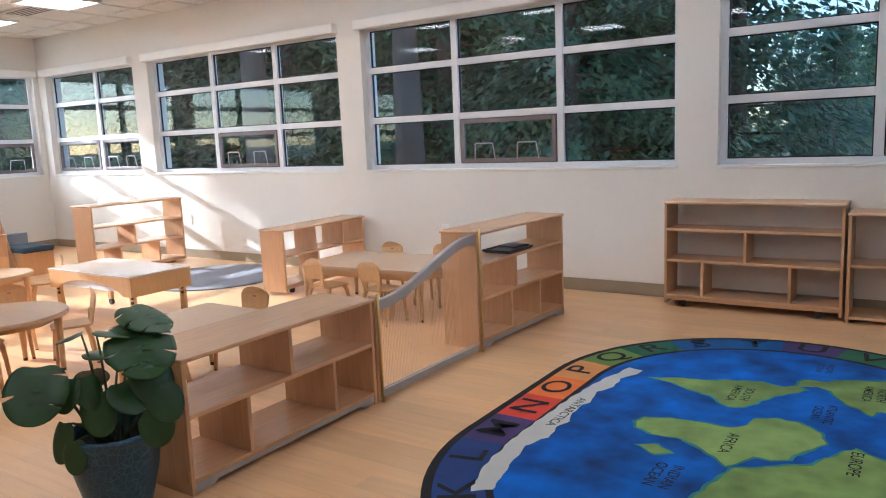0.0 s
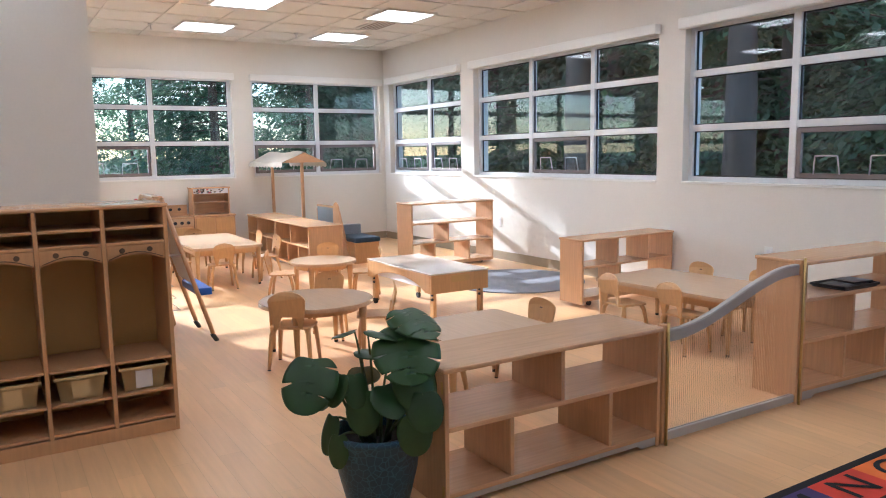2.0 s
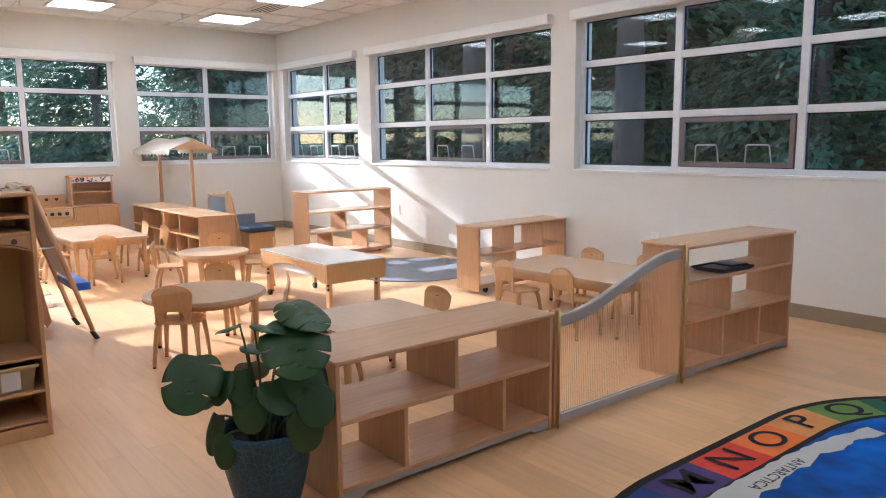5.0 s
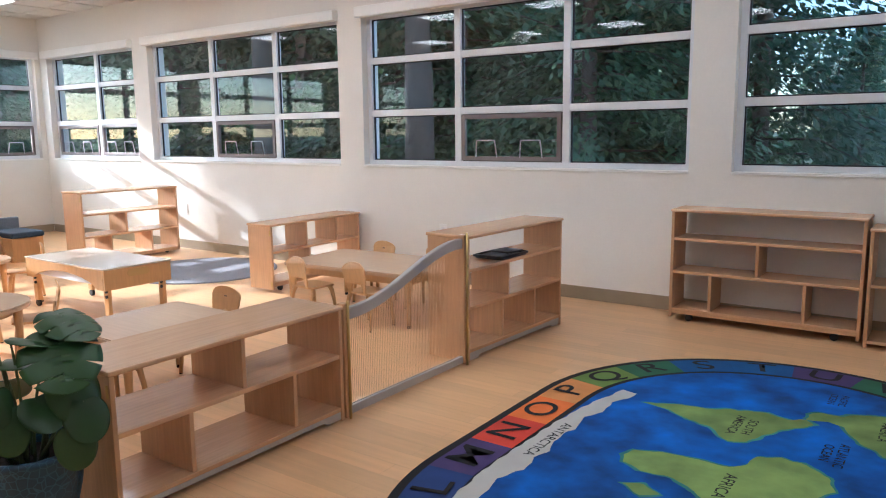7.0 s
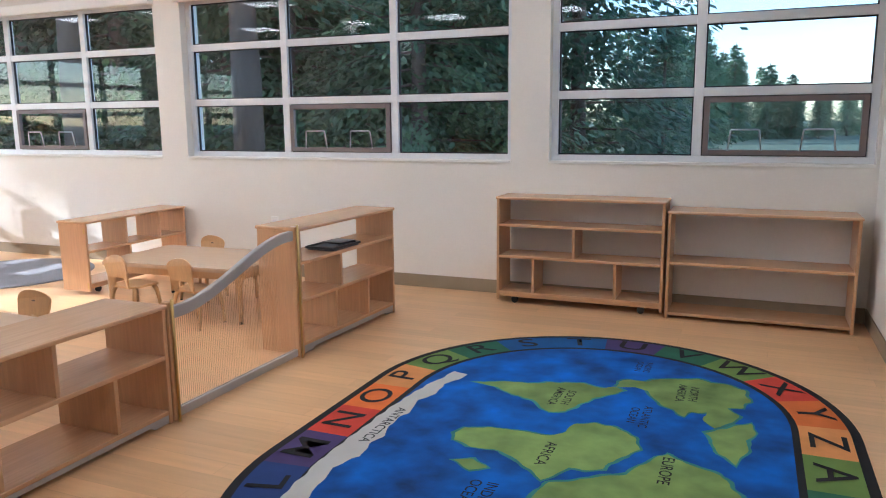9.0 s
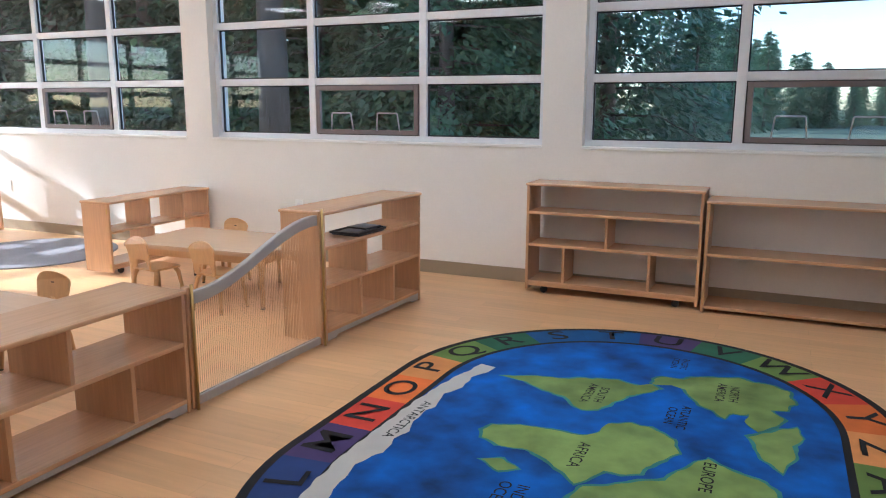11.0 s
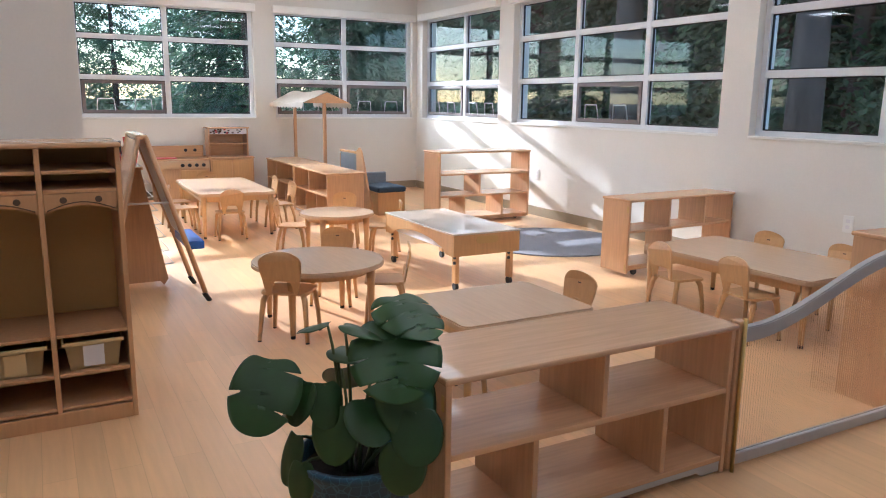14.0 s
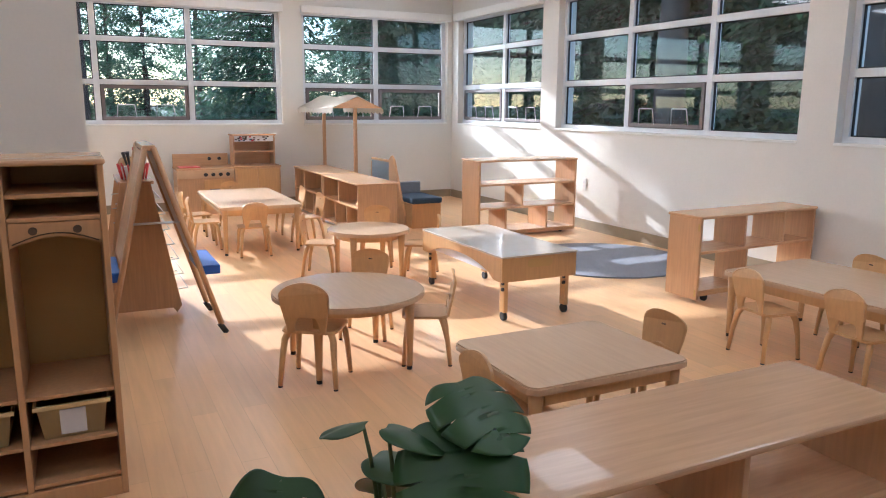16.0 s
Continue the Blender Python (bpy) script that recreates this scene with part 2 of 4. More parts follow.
wall_partition = solid("wall_partition", bm, PAINT, "off-white painted partition wall with a shallow pier", "wall", kind="structure")


def ceiling():
    bm = boxed(XW, YS, H + 0.012, XE, YN, H + 0.2)
    x = XW + 0.36
    while x < XE:
        box(bm, x - 0.012, YS, H, x + 0.012, YN, H + 0.0115)
        x += 0.61
    y = YN - 0.36
    while y > YS:
        box(bm, XW, y - 0.012, H + 0.0015, XE, y + 0.012, H + 0.0105)
        y -= 0.61
    return solid("ceiling", bm, TILE, "white suspended ceiling of mineral tiles in a metal grid", "ceiling", kind="structure")


ceiling()


def baseboard(name, x0, y0, x1, y1):
    solid(name, boxed(x0, y0, 0, x1, y1, 0.10, bevel=0.003), BASE_VINYL, "tan vinyl cove baseboard along the wall", "baseboard", kind="structure")


baseboard("baseboard_north", XW + 0.008, YN - 0.008, XE - 0.008, YN - 0.0005)
baseboard("baseboard_west", XW + 0.0005, YS, XW + 0.008, YN - 0.009)
baseboard("baseboard_east", XE - 0.008, YS, XE - 0.0005, YN - 0.009)
baseboard("baseboard_partition", -5.4995, 2.38, -5.492, 3.237)


def window(index, along, at, out, s, mullions, e, awnings):
    """A gridded aluminium window in a wall: frame, bars, panes, awning sashes with wire stays, shade box."""
    top = thing(f"window_{index}", "aluminium window with horizontal bars and bottom awning sash", "window", kind="structure")
    rot = Matrix.Identity(4) if along == "x" else Matrix.Rotation(radians(90), 4, "Z")
    # local: x along the wall, y outwards
    base = Matrix.Translation((0, at, 0)) if along == "x" else Matrix.Translation((at, 0, 0)) @ rot
    fy0, fy1 = 0.075, 0.135

    def put(name, bm, mat, parent=None, label=""):
        return part(name, moved(bm, base), mat, parent or top, label)
    w = 0.045
    bm = bmesh.new()
    box(bm, s, fy0, SILL, s + w, fy1, TOP)
    box(bm, e - w, fy0, SILL, e, fy1, TOP)
    box(bm, s + w, fy0, SILL, e - w, fy1, SILL + w)
    box(bm, s + w, fy0, TOP - w, e - w, fy1, TOP)
    put("window_frame", bm, ALU)
    cols = [s + w, *mullions, e - w]
    zs = [SILL + w, *ROWS_Z, TOP - w]
    for x in mullions:
        put("mullion", boxed(x - 0.03, fy0 - 0.002, SILL + w, x + 0.03, fy1 + 0.002, TOP - w, bevel=0.003), ALU)
    for i in range(len(cols) - 1):
        x0 = cols[i] + (0.03 if i else 0)
        x1 = cols[i + 1] - (0.03 if i + 2 < len(cols) else 0)
        for z in ROWS_Z:
            put("transom", boxed(x0, fy0, z - 0.028, x1, fy1, z + 0.028, bevel=0.003), ALU)
        for j in range(3):
            z0 = zs[j] + (0.028 if j else 0)
            z1 = zs[j + 1] - (0.028 if j < 2 else 0)
            g = 0.009
            bm = bmesh.new()
            box(bm, x0, 0.098, z0, x0 + g, 0.118, z1)
            box(bm, x1 - g, 0.098, z0, x1, 0.118, z1)
            box(bm, x0 + g, 0.098, z0, x1 - g, 0.118, z0 + g)
            box(bm, x0 + g, 0.098, z1 - g, x1 - g, 0.118, z1)
            put("gasket", bm, GASKET)
            pane = put("pane", boxed(x0 + g, 0.105, z0 + g, x1 - g, 0.111, z1 - g), PANE)
            pane.visible_shadow = False
            if j == 0 and i in awnings:
                sw = 0.036
                bm = bmesh.new()
                a0, a1, b0, b1 = x0 + 0.008, x1 - 0.008, z0 + 0.006, z1 - 0.006
                box(bm, a0, 0.066, b0, a0 + sw, 0.100, b1, bevel=0.003)
                box(bm, a1 - sw, 0.066, b0, a1, 0.100, b1, bevel=0.003)
                box(bm, a0 + sw, 0.066, b0, a1 - sw, 0.100, b0 + sw, bevel=0.003)
                box(bm, a0 + sw, 0.066, b1 - sw, a1 - sw, 0.100, b1, bevel=0.003)
                sash = put("awning_sash", bm, DARK_ALU, label="dark bronze awning sash, closed")
                for k in (0.27, 0.72):
                    c = a0 + (a1 - a0) * k
                    hw = 0.10
                    bm = tube(bmesh.new(), [(c - hw, 0.064, b0 + 0.03), (c - hw * 0.86, 0.05, b0 + 0.16), (c - hw * 0.8, 0.05, b0 + 0.165), (c + hw * 0.8, 0.05, b0 + 0.165), (c + hw * 0.86, 0.05, b0 + 0.16), (c + hw, 0.064, b0 + 0.03)], 0.0055, 8)
                    put("stay_handle", bm, STEEL, sash, "bright wire stay handle")
    put("window_sill", boxed(s + 0.001, -0.012, SILL - 0.014, e - 0.001, 0.074, SILL + 0.004, bevel=0.003), TRIM_PAINT)
    put("shade_cassette", boxed(s - 0.02, -0.075, TOP - 0.035, e + 0.02, -0.002, TOP + 0.055, bevel=0.008), TRIM_PAINT, label="white roller shade cassette, shade fully raised")
    return top


for k, (win, aw) in enumerate(zip(NORTH, ((0, 1), (1,), (1,), (1,)))):
    window(k + 1, "x", YN, 1, *win, aw)
for k, (win, aw) in enumerate(zip(WEST, ((0,), (1,), (0, 1)))):
    window(k + 5, "y", XW, -1, *win, aw)


def ceiling_light(x, y):
    t = thing("ceiling_light", "square recessed ceiling light panel, lit warm white", "ceiling light", pose(x, y, H), "ceiling lights")
    bm = bmesh.new()
    for a in ((-0.305, -0.305, 0.305, -0.285), (-0.305, 0.285, 0.305, 0.305), (-0.305, -0.285, -0.285, 0.285), (0.285, -0.285, 0.305, 0.285)):
        box(bm, a[0], a[1], -0.012, a[2], a[3], 0.011)
    part("frame", bm, TBAR, t)
    part("diffuser", boxed(-0.285, -0.285, -0.004, 0.285, 0.285, 0.008), LAMP, t, "glowing ribbed diffuser")
    return t


first_light = ceiling_light(-8.83, 6.60)
for x in (-8.83, -7.20, -5.5, -3.9, -2.2, -0.5):
    for y in (6.60, 4.88, 2.7, 0.5):
        if (x, y) != (-8.83, 6.60) and not (-6.6 < x < -5.55 and y < 3.4):
            copy_thing(first_light, pose(x, y, H))

# ---- shelving ----


def shelf_unit(label, L, Hh, D, shelves, dividers, m, casters=False, plinth=True, mat=MAPLE, lip=0.0, latch=True):
    """Open-backed classroom shelf: x along, y from front to back. dividers: (x, z0, z1)."""
    t = thing("shelf_unit", label, "shelf", m)
    th = 0.019
    z0 = 0.0 if not casters else 0.026
    for x in (0, L - th):
        sp = part("side_panel", boxed(x, 0.004, z0, x + th, D - 0.004, Hh - th, bevel=0.003), MAPLE_UP, t)
        if latch:
            for zz in (0.07, Hh - 0.07):
                part("latch_plate", boxed(x - 0.002 if x == 0 else x + th - 0.001, 0.012, zz - 0.022, x + 0.001 if x == 0 else x + th + 0.002, 0.024, zz + 0.022), BRASS, sp, "small brass connector plate")
    part("top", boxed(-0.006, -0.006, Hh - th, L + 0.006, D + 0.006, Hh, bevel=0.007), mat, t)
    for z in shelves:
        part("shelf", boxed(th, 0.006, z - th, L - th, D - 0.006, z, bevel=0.003), mat, t)
    for x, a, b in dividers:
        part("divider", boxed(x - th / 2, 0.012, a, x + th / 2, D - 0.012, b - th, bevel=0.002), MAPLE_UP, t)
    low = shelves[0] - th
    if casters:
        part("bottom_rail", boxed(th, 0.012, low - 0.02, L - th, 0.030, low - 0.001), mat, t)
        for x in (0.11, L - 0.15):
            for y in (0.05, D - 0.05):
                c = part("caster", boxed(x - 0.018, y - 0.015, low - 0.012, x + 0.018, y + 0.015, low - 0.0005, bevel=0.003), STEEL, t, "small swivel caster")
                part("wheel", moved(slab(bmesh.new(), ring(min(0.024, (low - 0.012) / 2 + 0.004), 16), -0.010, 0.010, 0.002), pose(x + 0.012, y, min(0.024, (low - 0.012) / 2 + 0.004), 90, 0, 0)), RUBBER, c)
    elif plinth:
        bm = slab(bmesh.new(), [(th, 0.006), (0.10, 0.006), (0.125, 0.022), (L - 0.125, 0.022), (L - 0.10, 0.006), (L - th, 0.006), (L - th, low - 0.001), (th, low - 0.001)], 0.02, 0.036)
        part("plinth", moved(bm, pose(0, 0.046, 0, 90, 0, 0)), GREY_RAIL, t)
    return t


def along_y(x, y, turn=0.0):
    return pose(x, y, 0, 0, 0, 90 + turn)


shelf_1 = shelf_unit("low maple divider shelf with two tiers, empty, beside the plant", 1.08, 0.522, 0.34, (0.062, 0.305), [(0.545, 0.305, 0.522), (0.80, 0.062, 0.305), (0.30, 0.062, 0.305)], along_y(-1.893, 3.845))
shelf_2 = shelf_unit("maple three-tier divider shelf at the gate's end", 1.04, 0.712, 0.29, (0.07, 0.315, 0.525), [(0.42, 0.315, 0.525), (0.36, 0.07, 0.315), (0.72, 0.07, 0.315)], along_y(-1.885, 5.918, -2.9))
shelf_low = shelf_unit("low maple two-tier shelf on casters against the wall", 1.11, 0.557, 0.27, (0.085, 0.335), [(0.42, 0.335, 0.557), (0.45, 0.085, 0.335), (0.80, 0.335, 0.557)], along_y(-4.20, 6.585, 2.5), casters=True)
shelf_tall = shelf_unit("tall maple open shelf striped with sunlight", 1.09, 0.725, 0.34, (0.06, 0.285, 0.505), [(0.48, 0.285, 0.505), (0.30, 0.06, 0.285), (0.76, 0.06, 0.285)], along_y(-6.78, 6.46), casters=True)
shelf_3 = shelf_unit("maple three-tier shelf on casters, empty", 1.13, 0.755, 0.272, (0.09, 0.345, 0.565), [(0.54, 0.345, 0.565), (0.26, 0.09, 0.345), (0.82, 0.09, 0.345)], pose(-1.28, 7.445, 0), casters=True)
shelf_4 = shelf_unit("wide two-tier maple bookshelf, empty, in the corner", 1.08, 0.70, 0.30, (0.045, 0.375), [], pose(-0.13, 7.42, 0), plinth=False, latch=False)
play_1 = shelf_unit("low maple play shelf with sunlit top", 1.06, 0.51, 0.40, (0.05, 0.28), [(0.37, 0.28, 0.51), (0.37, 0.05, 0.28), (0.71, 0.05, 0.28)], pose(-9.42, 5.455, 0))
play_2 = shelf_unit("low maple play shelf joined end to end, sunlit top", 1.07, 0.505, 0.40, (0.05, 0.28), [(0.48, 0.28, 0.505), (0.37, 0.05, 0.28), (0.72, 0.05, 0.28)], pose(-8.345, 5.46, 0))

# ---- gate between the divider shelves ----


def gate():
    a, b = Vector((-1.912, 4.952, 0)), Vector((-1.902, 5.890, 0))
    turn = math.degrees(math.atan2(b.y - a.y, b.x - a.x))
    L = (b - a).length
    t = thing("divider_gate", "curved divider panel of clear ribbed acrylic with grey rail", "divider panel", pose(a.x, a.y, 0, 0, 0, turn))

    def post(x, h):
        p = part("post", boxed(x - 0.019, -0.02, 0.004, x + 0.019, 0.02, h, bevel=0.005), MAPLE_UP, t)
        part("hinge_rod", tube(bmesh.new(), [(x, -0.027, 0.0), (x, -0.027, h + 0.012)], 0.007, 8), BRASS, p, "brass connector rod")
        part("slot", boxed(x - 0.003, -0.0215, 0.02, x + 0.003, -0.0195, h - 0.02), EDGE, p)
    post(0.0, 0.528)
    post(L, 0.722)

    def curve(u):
        s = min(1, max(0, (u - 0.04) / 0.92))
        return 0.502 + 0.20 * (s * s * (3 - 2 * s))
    n = 28
    x0, x1 = 0.021, L - 0.021
    bm = bmesh.new()
    pts = [(x0 + (x1 - x0) * k / n, curve(k / n)) for k in range(n + 1)]
    out = pts + [(x, z - 0.052) for x, z in reversed(pts)]
    slab(bm, out, -0.014, 0.014, 0.004)
    part("top_rail", moved(bm, pose(0, 0, 0, 90, 0, 0)), GREY_RAIL, t, "grey curved top rail")
    part("bottom_rail", boxed(x0, -0.014, 0.012, x1, 0.014, 0.052, bevel=0.004), GREY_RAIL, t)
    m = 72
    for k in range(m):
        u0, u1 = k / m, (k + 1) / m
        xa, xb = x0 + (x1 - x0) * u0 + 0.0008, x0 + (x1 - x0) * u1 - 0.0008
        bm = bmesh.new()
        zt0, zt1 = curve(u0) - 0.053, curve(u1) - 0.053
        mid = (xa + xb) / 2
        lo, hi = [], []
        prof = [(xa, -0.0015), (mid, -0.003), (xb, -0.0015), (xb, 0.0015), (mid, 0.003), (xa, 0.0015)]
        for x, y in prof:
            lo.append(bm.verts.new((x, y, 0.053)))
            hi.append(bm.verts.new((x, y, zt0 if x < mid else zt1 if x > mid else (zt0 + zt1) / 2)))
        for i in range(6):
            bm.faces.new((lo[i], lo[(i + 1) % 6], hi[(i + 1) % 6], hi[i]))
        bm.faces.new(lo[::-1])
        bm.faces.new(hi)
        o = part("acrylic_rib", bm, PLEXI, t)
        o.visible_shadow = False
    return t


gate()

# ---- cubbies ----


def cubby_unit():
    bays, bw, D, Hh, th = 5, 0.260, 0.34, 1.095, 0.018
    L = bays * bw + th
    t = thing("cubby_locker", "tall maple coat cubby with five arched bays and bins", "cubby", pose(-3.278, 3.238 - L, 0, 0, 0, 90) @ Matrix.Diagonal((1, 1, 0.968, 1)))
    for k in range(bays + 1):
        part("upright", boxed(k * bw, 0.0, 0.0, k * bw + th, D - 0.011, Hh - th, bevel=0.003), CUBBY, t)
    part("top", boxed(-0.006, -0.008, Hh - th, L + 0.006, D, Hh, bevel=0.007), MAPLE, t)
    part("back_panel", boxed(0.002, D - 0.010, 0.02, L - 0.002, D, Hh - th - 0.001), CUBBY_BACK, t)
    part("base_rail", boxed(th, -0.003, 0.0, L - th, 0.015, 0.062, bevel=0.003), CUBBY, t)
    for k in range(bays):
        a, b = k * bw + th + 0.001, (k + 1) * bw - 0.001
        for z in (0.082, 0.215, 0.372, 0.925, 0.995):
            part("shelf", boxed(a, 0.003, z - 0.013, b, D - 0.012, z, bevel=0.002), CUBBY, t)
        w = b - a
        n = 12
        arch = [(a, 0.850), *[(a + w * i / n, 0.835 + 0.030 * math.sin(math.pi * i / n)) for i in range(n + 1)], (b, 0.910), (a, 0.910)][1:]
        face = part("arch_front", moved(slab(bmesh.new(), arch, -0.020, -0.006, 0.002), pose(0, 0, 0, 90, 0, 0)), CUBBY, t)
        for fx in (0.26, 0.74):
            part("knob_hole", moved(slab(bmesh.new(), ring(0.012, 14), 0.0, 0.006, 0.002), pose(a + w * fx, 0.0065, 0.885, 90, 0, 0)), EDGE, face)
        line = [(a + 0.008 + (w - 0.016) * i / n, 0.0045, 0.847 + 0.030 * math.sin(math.pi * i / n)) for i in range(n + 1)]
        part("groove", tube(bmesh.new(), line, 0.002, 6), EDGE, face)
    return L, bw, th


CL, CBW, CTH = cubby_unit()


def storage_bin(y, carded):
    t = thing("storage_bin", "cream plastic bin with " + ("a white name card" if carded else "ribbed front") + " in a cubby", "bin", pose(-3.293, y, 0.209, 0, 0, 90), "cubby bins")
    w, d, h = 0.196, 0.27, 0.115

    def shell(s0, s1, z0, z1, thick):
        bm = bmesh.new()
        lo = [bm.verts.new((x * s0, dd, z0)) for x, dd in ((-w / 2, 0.02), (w / 2, 0.02), (w / 2, d - 0.02), (-w / 2, d - 0.02))]
        hi = [bm.verts.new((x * s1, dd, z1)) for x, dd in ((-w / 2, 0.0), (w / 2, 0.0), (w / 2, d), (-w / 2, d))]
        bm.faces.new(lo[::-1])
        for i in range(4):
            bm.faces.new((lo[i], lo[(i + 1) % 4], hi[(i + 1) % 4], hi[i]))
        bmesh.ops.solidify(bm, geom=bm.faces[:], thickness=thick)
        return bm
    body = part("tub", shell(0.84, 1.0, 0.0, h, 0.003), BIN, t)
    bm = bmesh.new()
    for a in ((-w / 2 - 0.008, -0.008, w / 2 + 0.008, 0.0), (-w / 2 - 0.008, d, w / 2 + 0.008, d + 0.008), (-w / 2 - 0.008, 0, -w / 2, d), (w / 2, 0, w / 2 + 0.008, d)):
        box(bm, a[0], a[1], h - 0.012, a[2], a[3], h)
    part("rim", bm, BIN, t)
    tilt = pose(0, 0.010, h / 2 - 0.004, 8, 0, 0)
    part("card" if carded else "label_panel", moved(boxed(-0.036, -0.003, -0.042, 0.036, -0.0005, 0.042), tilt), PAPER if carded else BIN, t)


for k in range(5):
    storage_bin(3.238 - CL + CTH + CBW * k + (CBW - CTH) / 2, k == 4)

# ---- tables and chairs ----


def table_leg(t, x, y, h, r0=0.021, r1=0.015):
    leg = part("leg", tube(bmesh.new(), [(x, y, 0.018), (x, y, 0.05), (x, y, h * 0.7), (x, y, h)], [r1, r1, r0, r0 * 1.25], 12), BIRCH, t)
    part("foot", tube(bmesh.new(), [(x, y, 0), (x, y, 0.019)], r1 * 0.86, 10), RUBBER, leg, "dark rubber foot")


def rect_table(label, m, w, d, h):
    t = thing("classroom_table", label, "table", m)
    part("tabletop", slab(bmesh.new(), rounded(w, d, 0.045), h - 0.026, h, 0.006), TABLETOP, t)
    for y in (-d / 2 + 0.04, d / 2 - 0.04):
        part("apron", boxed(-w / 2 + 0.07, y - 0.009, h - 0.075, w / 2 - 0.07, y + 0.009, h - 0.0265), BIRCH, t)
    for x in (-w / 2 + 0.04, w / 2 - 0.04):
        part("apron", boxed(x - 0.009, -d / 2 + 0.07, h - 0.075, x + 0.009, d / 2 - 0.07, h - 0.0265), BIRCH, t)
    for x in (-w / 2 + 0.045, w / 2 - 0.045):
        for y in (-d / 2 + 0.045, d / 2 - 0.045):
            table_leg(t, x, y, h - 0.0265)
    return t


def round_table(label, m, r, h):
    t = thing("round_table", label, "table", m)
    part("tabletop", slab(bmesh.new(), ring(r, 56), h - 0.024, h, 0.006), TABLETOP, t)
    part("apron", slab(bmesh.new(), ring(r * 0.78, 40), h - 0.065, h - 0.0245), BIRCH, t)
    for k in range(4):
        a = radians(45 + 90 * k)
        table_leg(t, r * 0.86 * math.cos(a), r * 0.86 * math.sin(a), h - 0.0245)
    return t


def wooden_chair(m, label="small bent-birch toddler chair with arched cut-out back"):
    """Seat front towards +y, backrest at -y."""
    t = thing("toddler_chair", label, "chair", m, "toddler chairs")
    sh = 0.275
    bm = slab(bmesh.new(), rounded(0.27, 0.25, 0.05), sh - 0.013, sh, 0.005)
    for v in bm.verts:
        v.co.z -= 0.18 * max(0.0, v.co.y) ** 2
    part("seat", bm, BIRCH, t)
    n = 14
    out = []
    # foot of one cheek, outer edge up, round top, down the other cheek, then the arch
    out += [(-0.088, 0.0), (-0.098, 0.06), (-0.113, 0.14), (-0.118, 0.19)]
    out += [(-0.118 * math.cos(math.pi * k / n), 0.19 + 0.06 * math.sin(math.pi * k / n)) for k in range(1, n)]
    out += [(0.118, 0.19), (0.113, 0.14), (0.098, 0.06), (0.088, 0.0)]
    out += [(0.058 * math.cos(math.pi * k / n), 0.02 + 0.085 * math.sin(math.pi * k / n)) for k in range(n + 1)]
    bm = slab(bmesh.new(), out, -0.006, 0.006, 0.003)
    bmesh.ops.subdivide_edges(bm, edges=[e for e in bm.edges if e.calc_length() > 0.08], cuts=2)
    for v in bm.verts:
        v.co.z += 1.6 * v.co.x ** 2
    back = part("backrest", moved(bm, pose(0, -0.112, sh - 0.014, 98, 0, 0)), BIRCH, t)
    part("maker_mark", boxed(-0.012, -0.1525, sh + 0.165, 0.012, -0.151, sh + 0.172), EDGE, back)
    for sx in (-1, 1):
        for sy, y0, y1 in ((1, 0.075, 0.115), (-1, -0.085, -0.135)):
            bm = tube(bmesh.new(), [(sx * 0.100, y0, sh - 0.013), (sx * 0.116, y0 + sy * 0.016, sh - 0.05), (sx * 0.124, (y0 + y1) / 2 + sy * 0.01, 0.14), (sx * 0.134, y1, 0.008)], [0.017, 0.017, 0.014, 0.0115], 10)
            leg = part("leg", bm, BIRCH, t)
            part("glide", tube(bmesh.new(), [(sx * 0.134, y1, 0), (sx * 0.134, y1, 0.0085)], 0.011, 10), RUBBER, leg)
    return t


rect_table("pale maple rectangular toddler table near the divider shelf", pose(-2.96, 4.695, 0, 0, 0, 0), 0.54, 0.66, 0.362)
rect_table("long pale maple toddler table by the window wall", pose(-3.15, 6.60, 0, 0, 0, 3), 1.12, 0.70, 0.362)
rect_table("pale maple toddler table beside the play kitchen", pose(-7.59, 4.52, 0, 0, 0, -1), 1.36, 0.68, 0.40)
round_table("small round maple toddler table in the sun", pose(-4.14, 4.28, 0), 0.36, 0.362)
round_table("small round maple toddler table behind the other", pose(-5.75, 4.99, 0), 0.29, 0.362)
small = Matrix.Scale(0.94, 4)
chair = wooden_chair(pose(-3.985, 4.07, 0, 0, 0, 55) @ small)
for x, y, a in (
    (-4.50, 4.50, 238), (-4.03, 4.63, 155),
    (-6.00, 4.72, 332), (-6.14, 5.20, 245), (-5.68, 5.36, 150),
    (-6.93, 4.43, 87), (-7.35, 4.12, 0), (-7.80, 4.12, 5), (-7.25, 4.97, 185), (-7.85, 4.97, 180), (-8.38, 4.55, 270),
    (-3.35, 6.19, -6), (-2.88, 6.24, -4), (-3.34, 6.82, 182), (-2.86, 6.84, 178),
    (-2.86, 4.40, 2), (-2.97, 5.03, 186),
):
    copy_thing(chair, pose(x, y, 0, 0, 0, a) @ small)


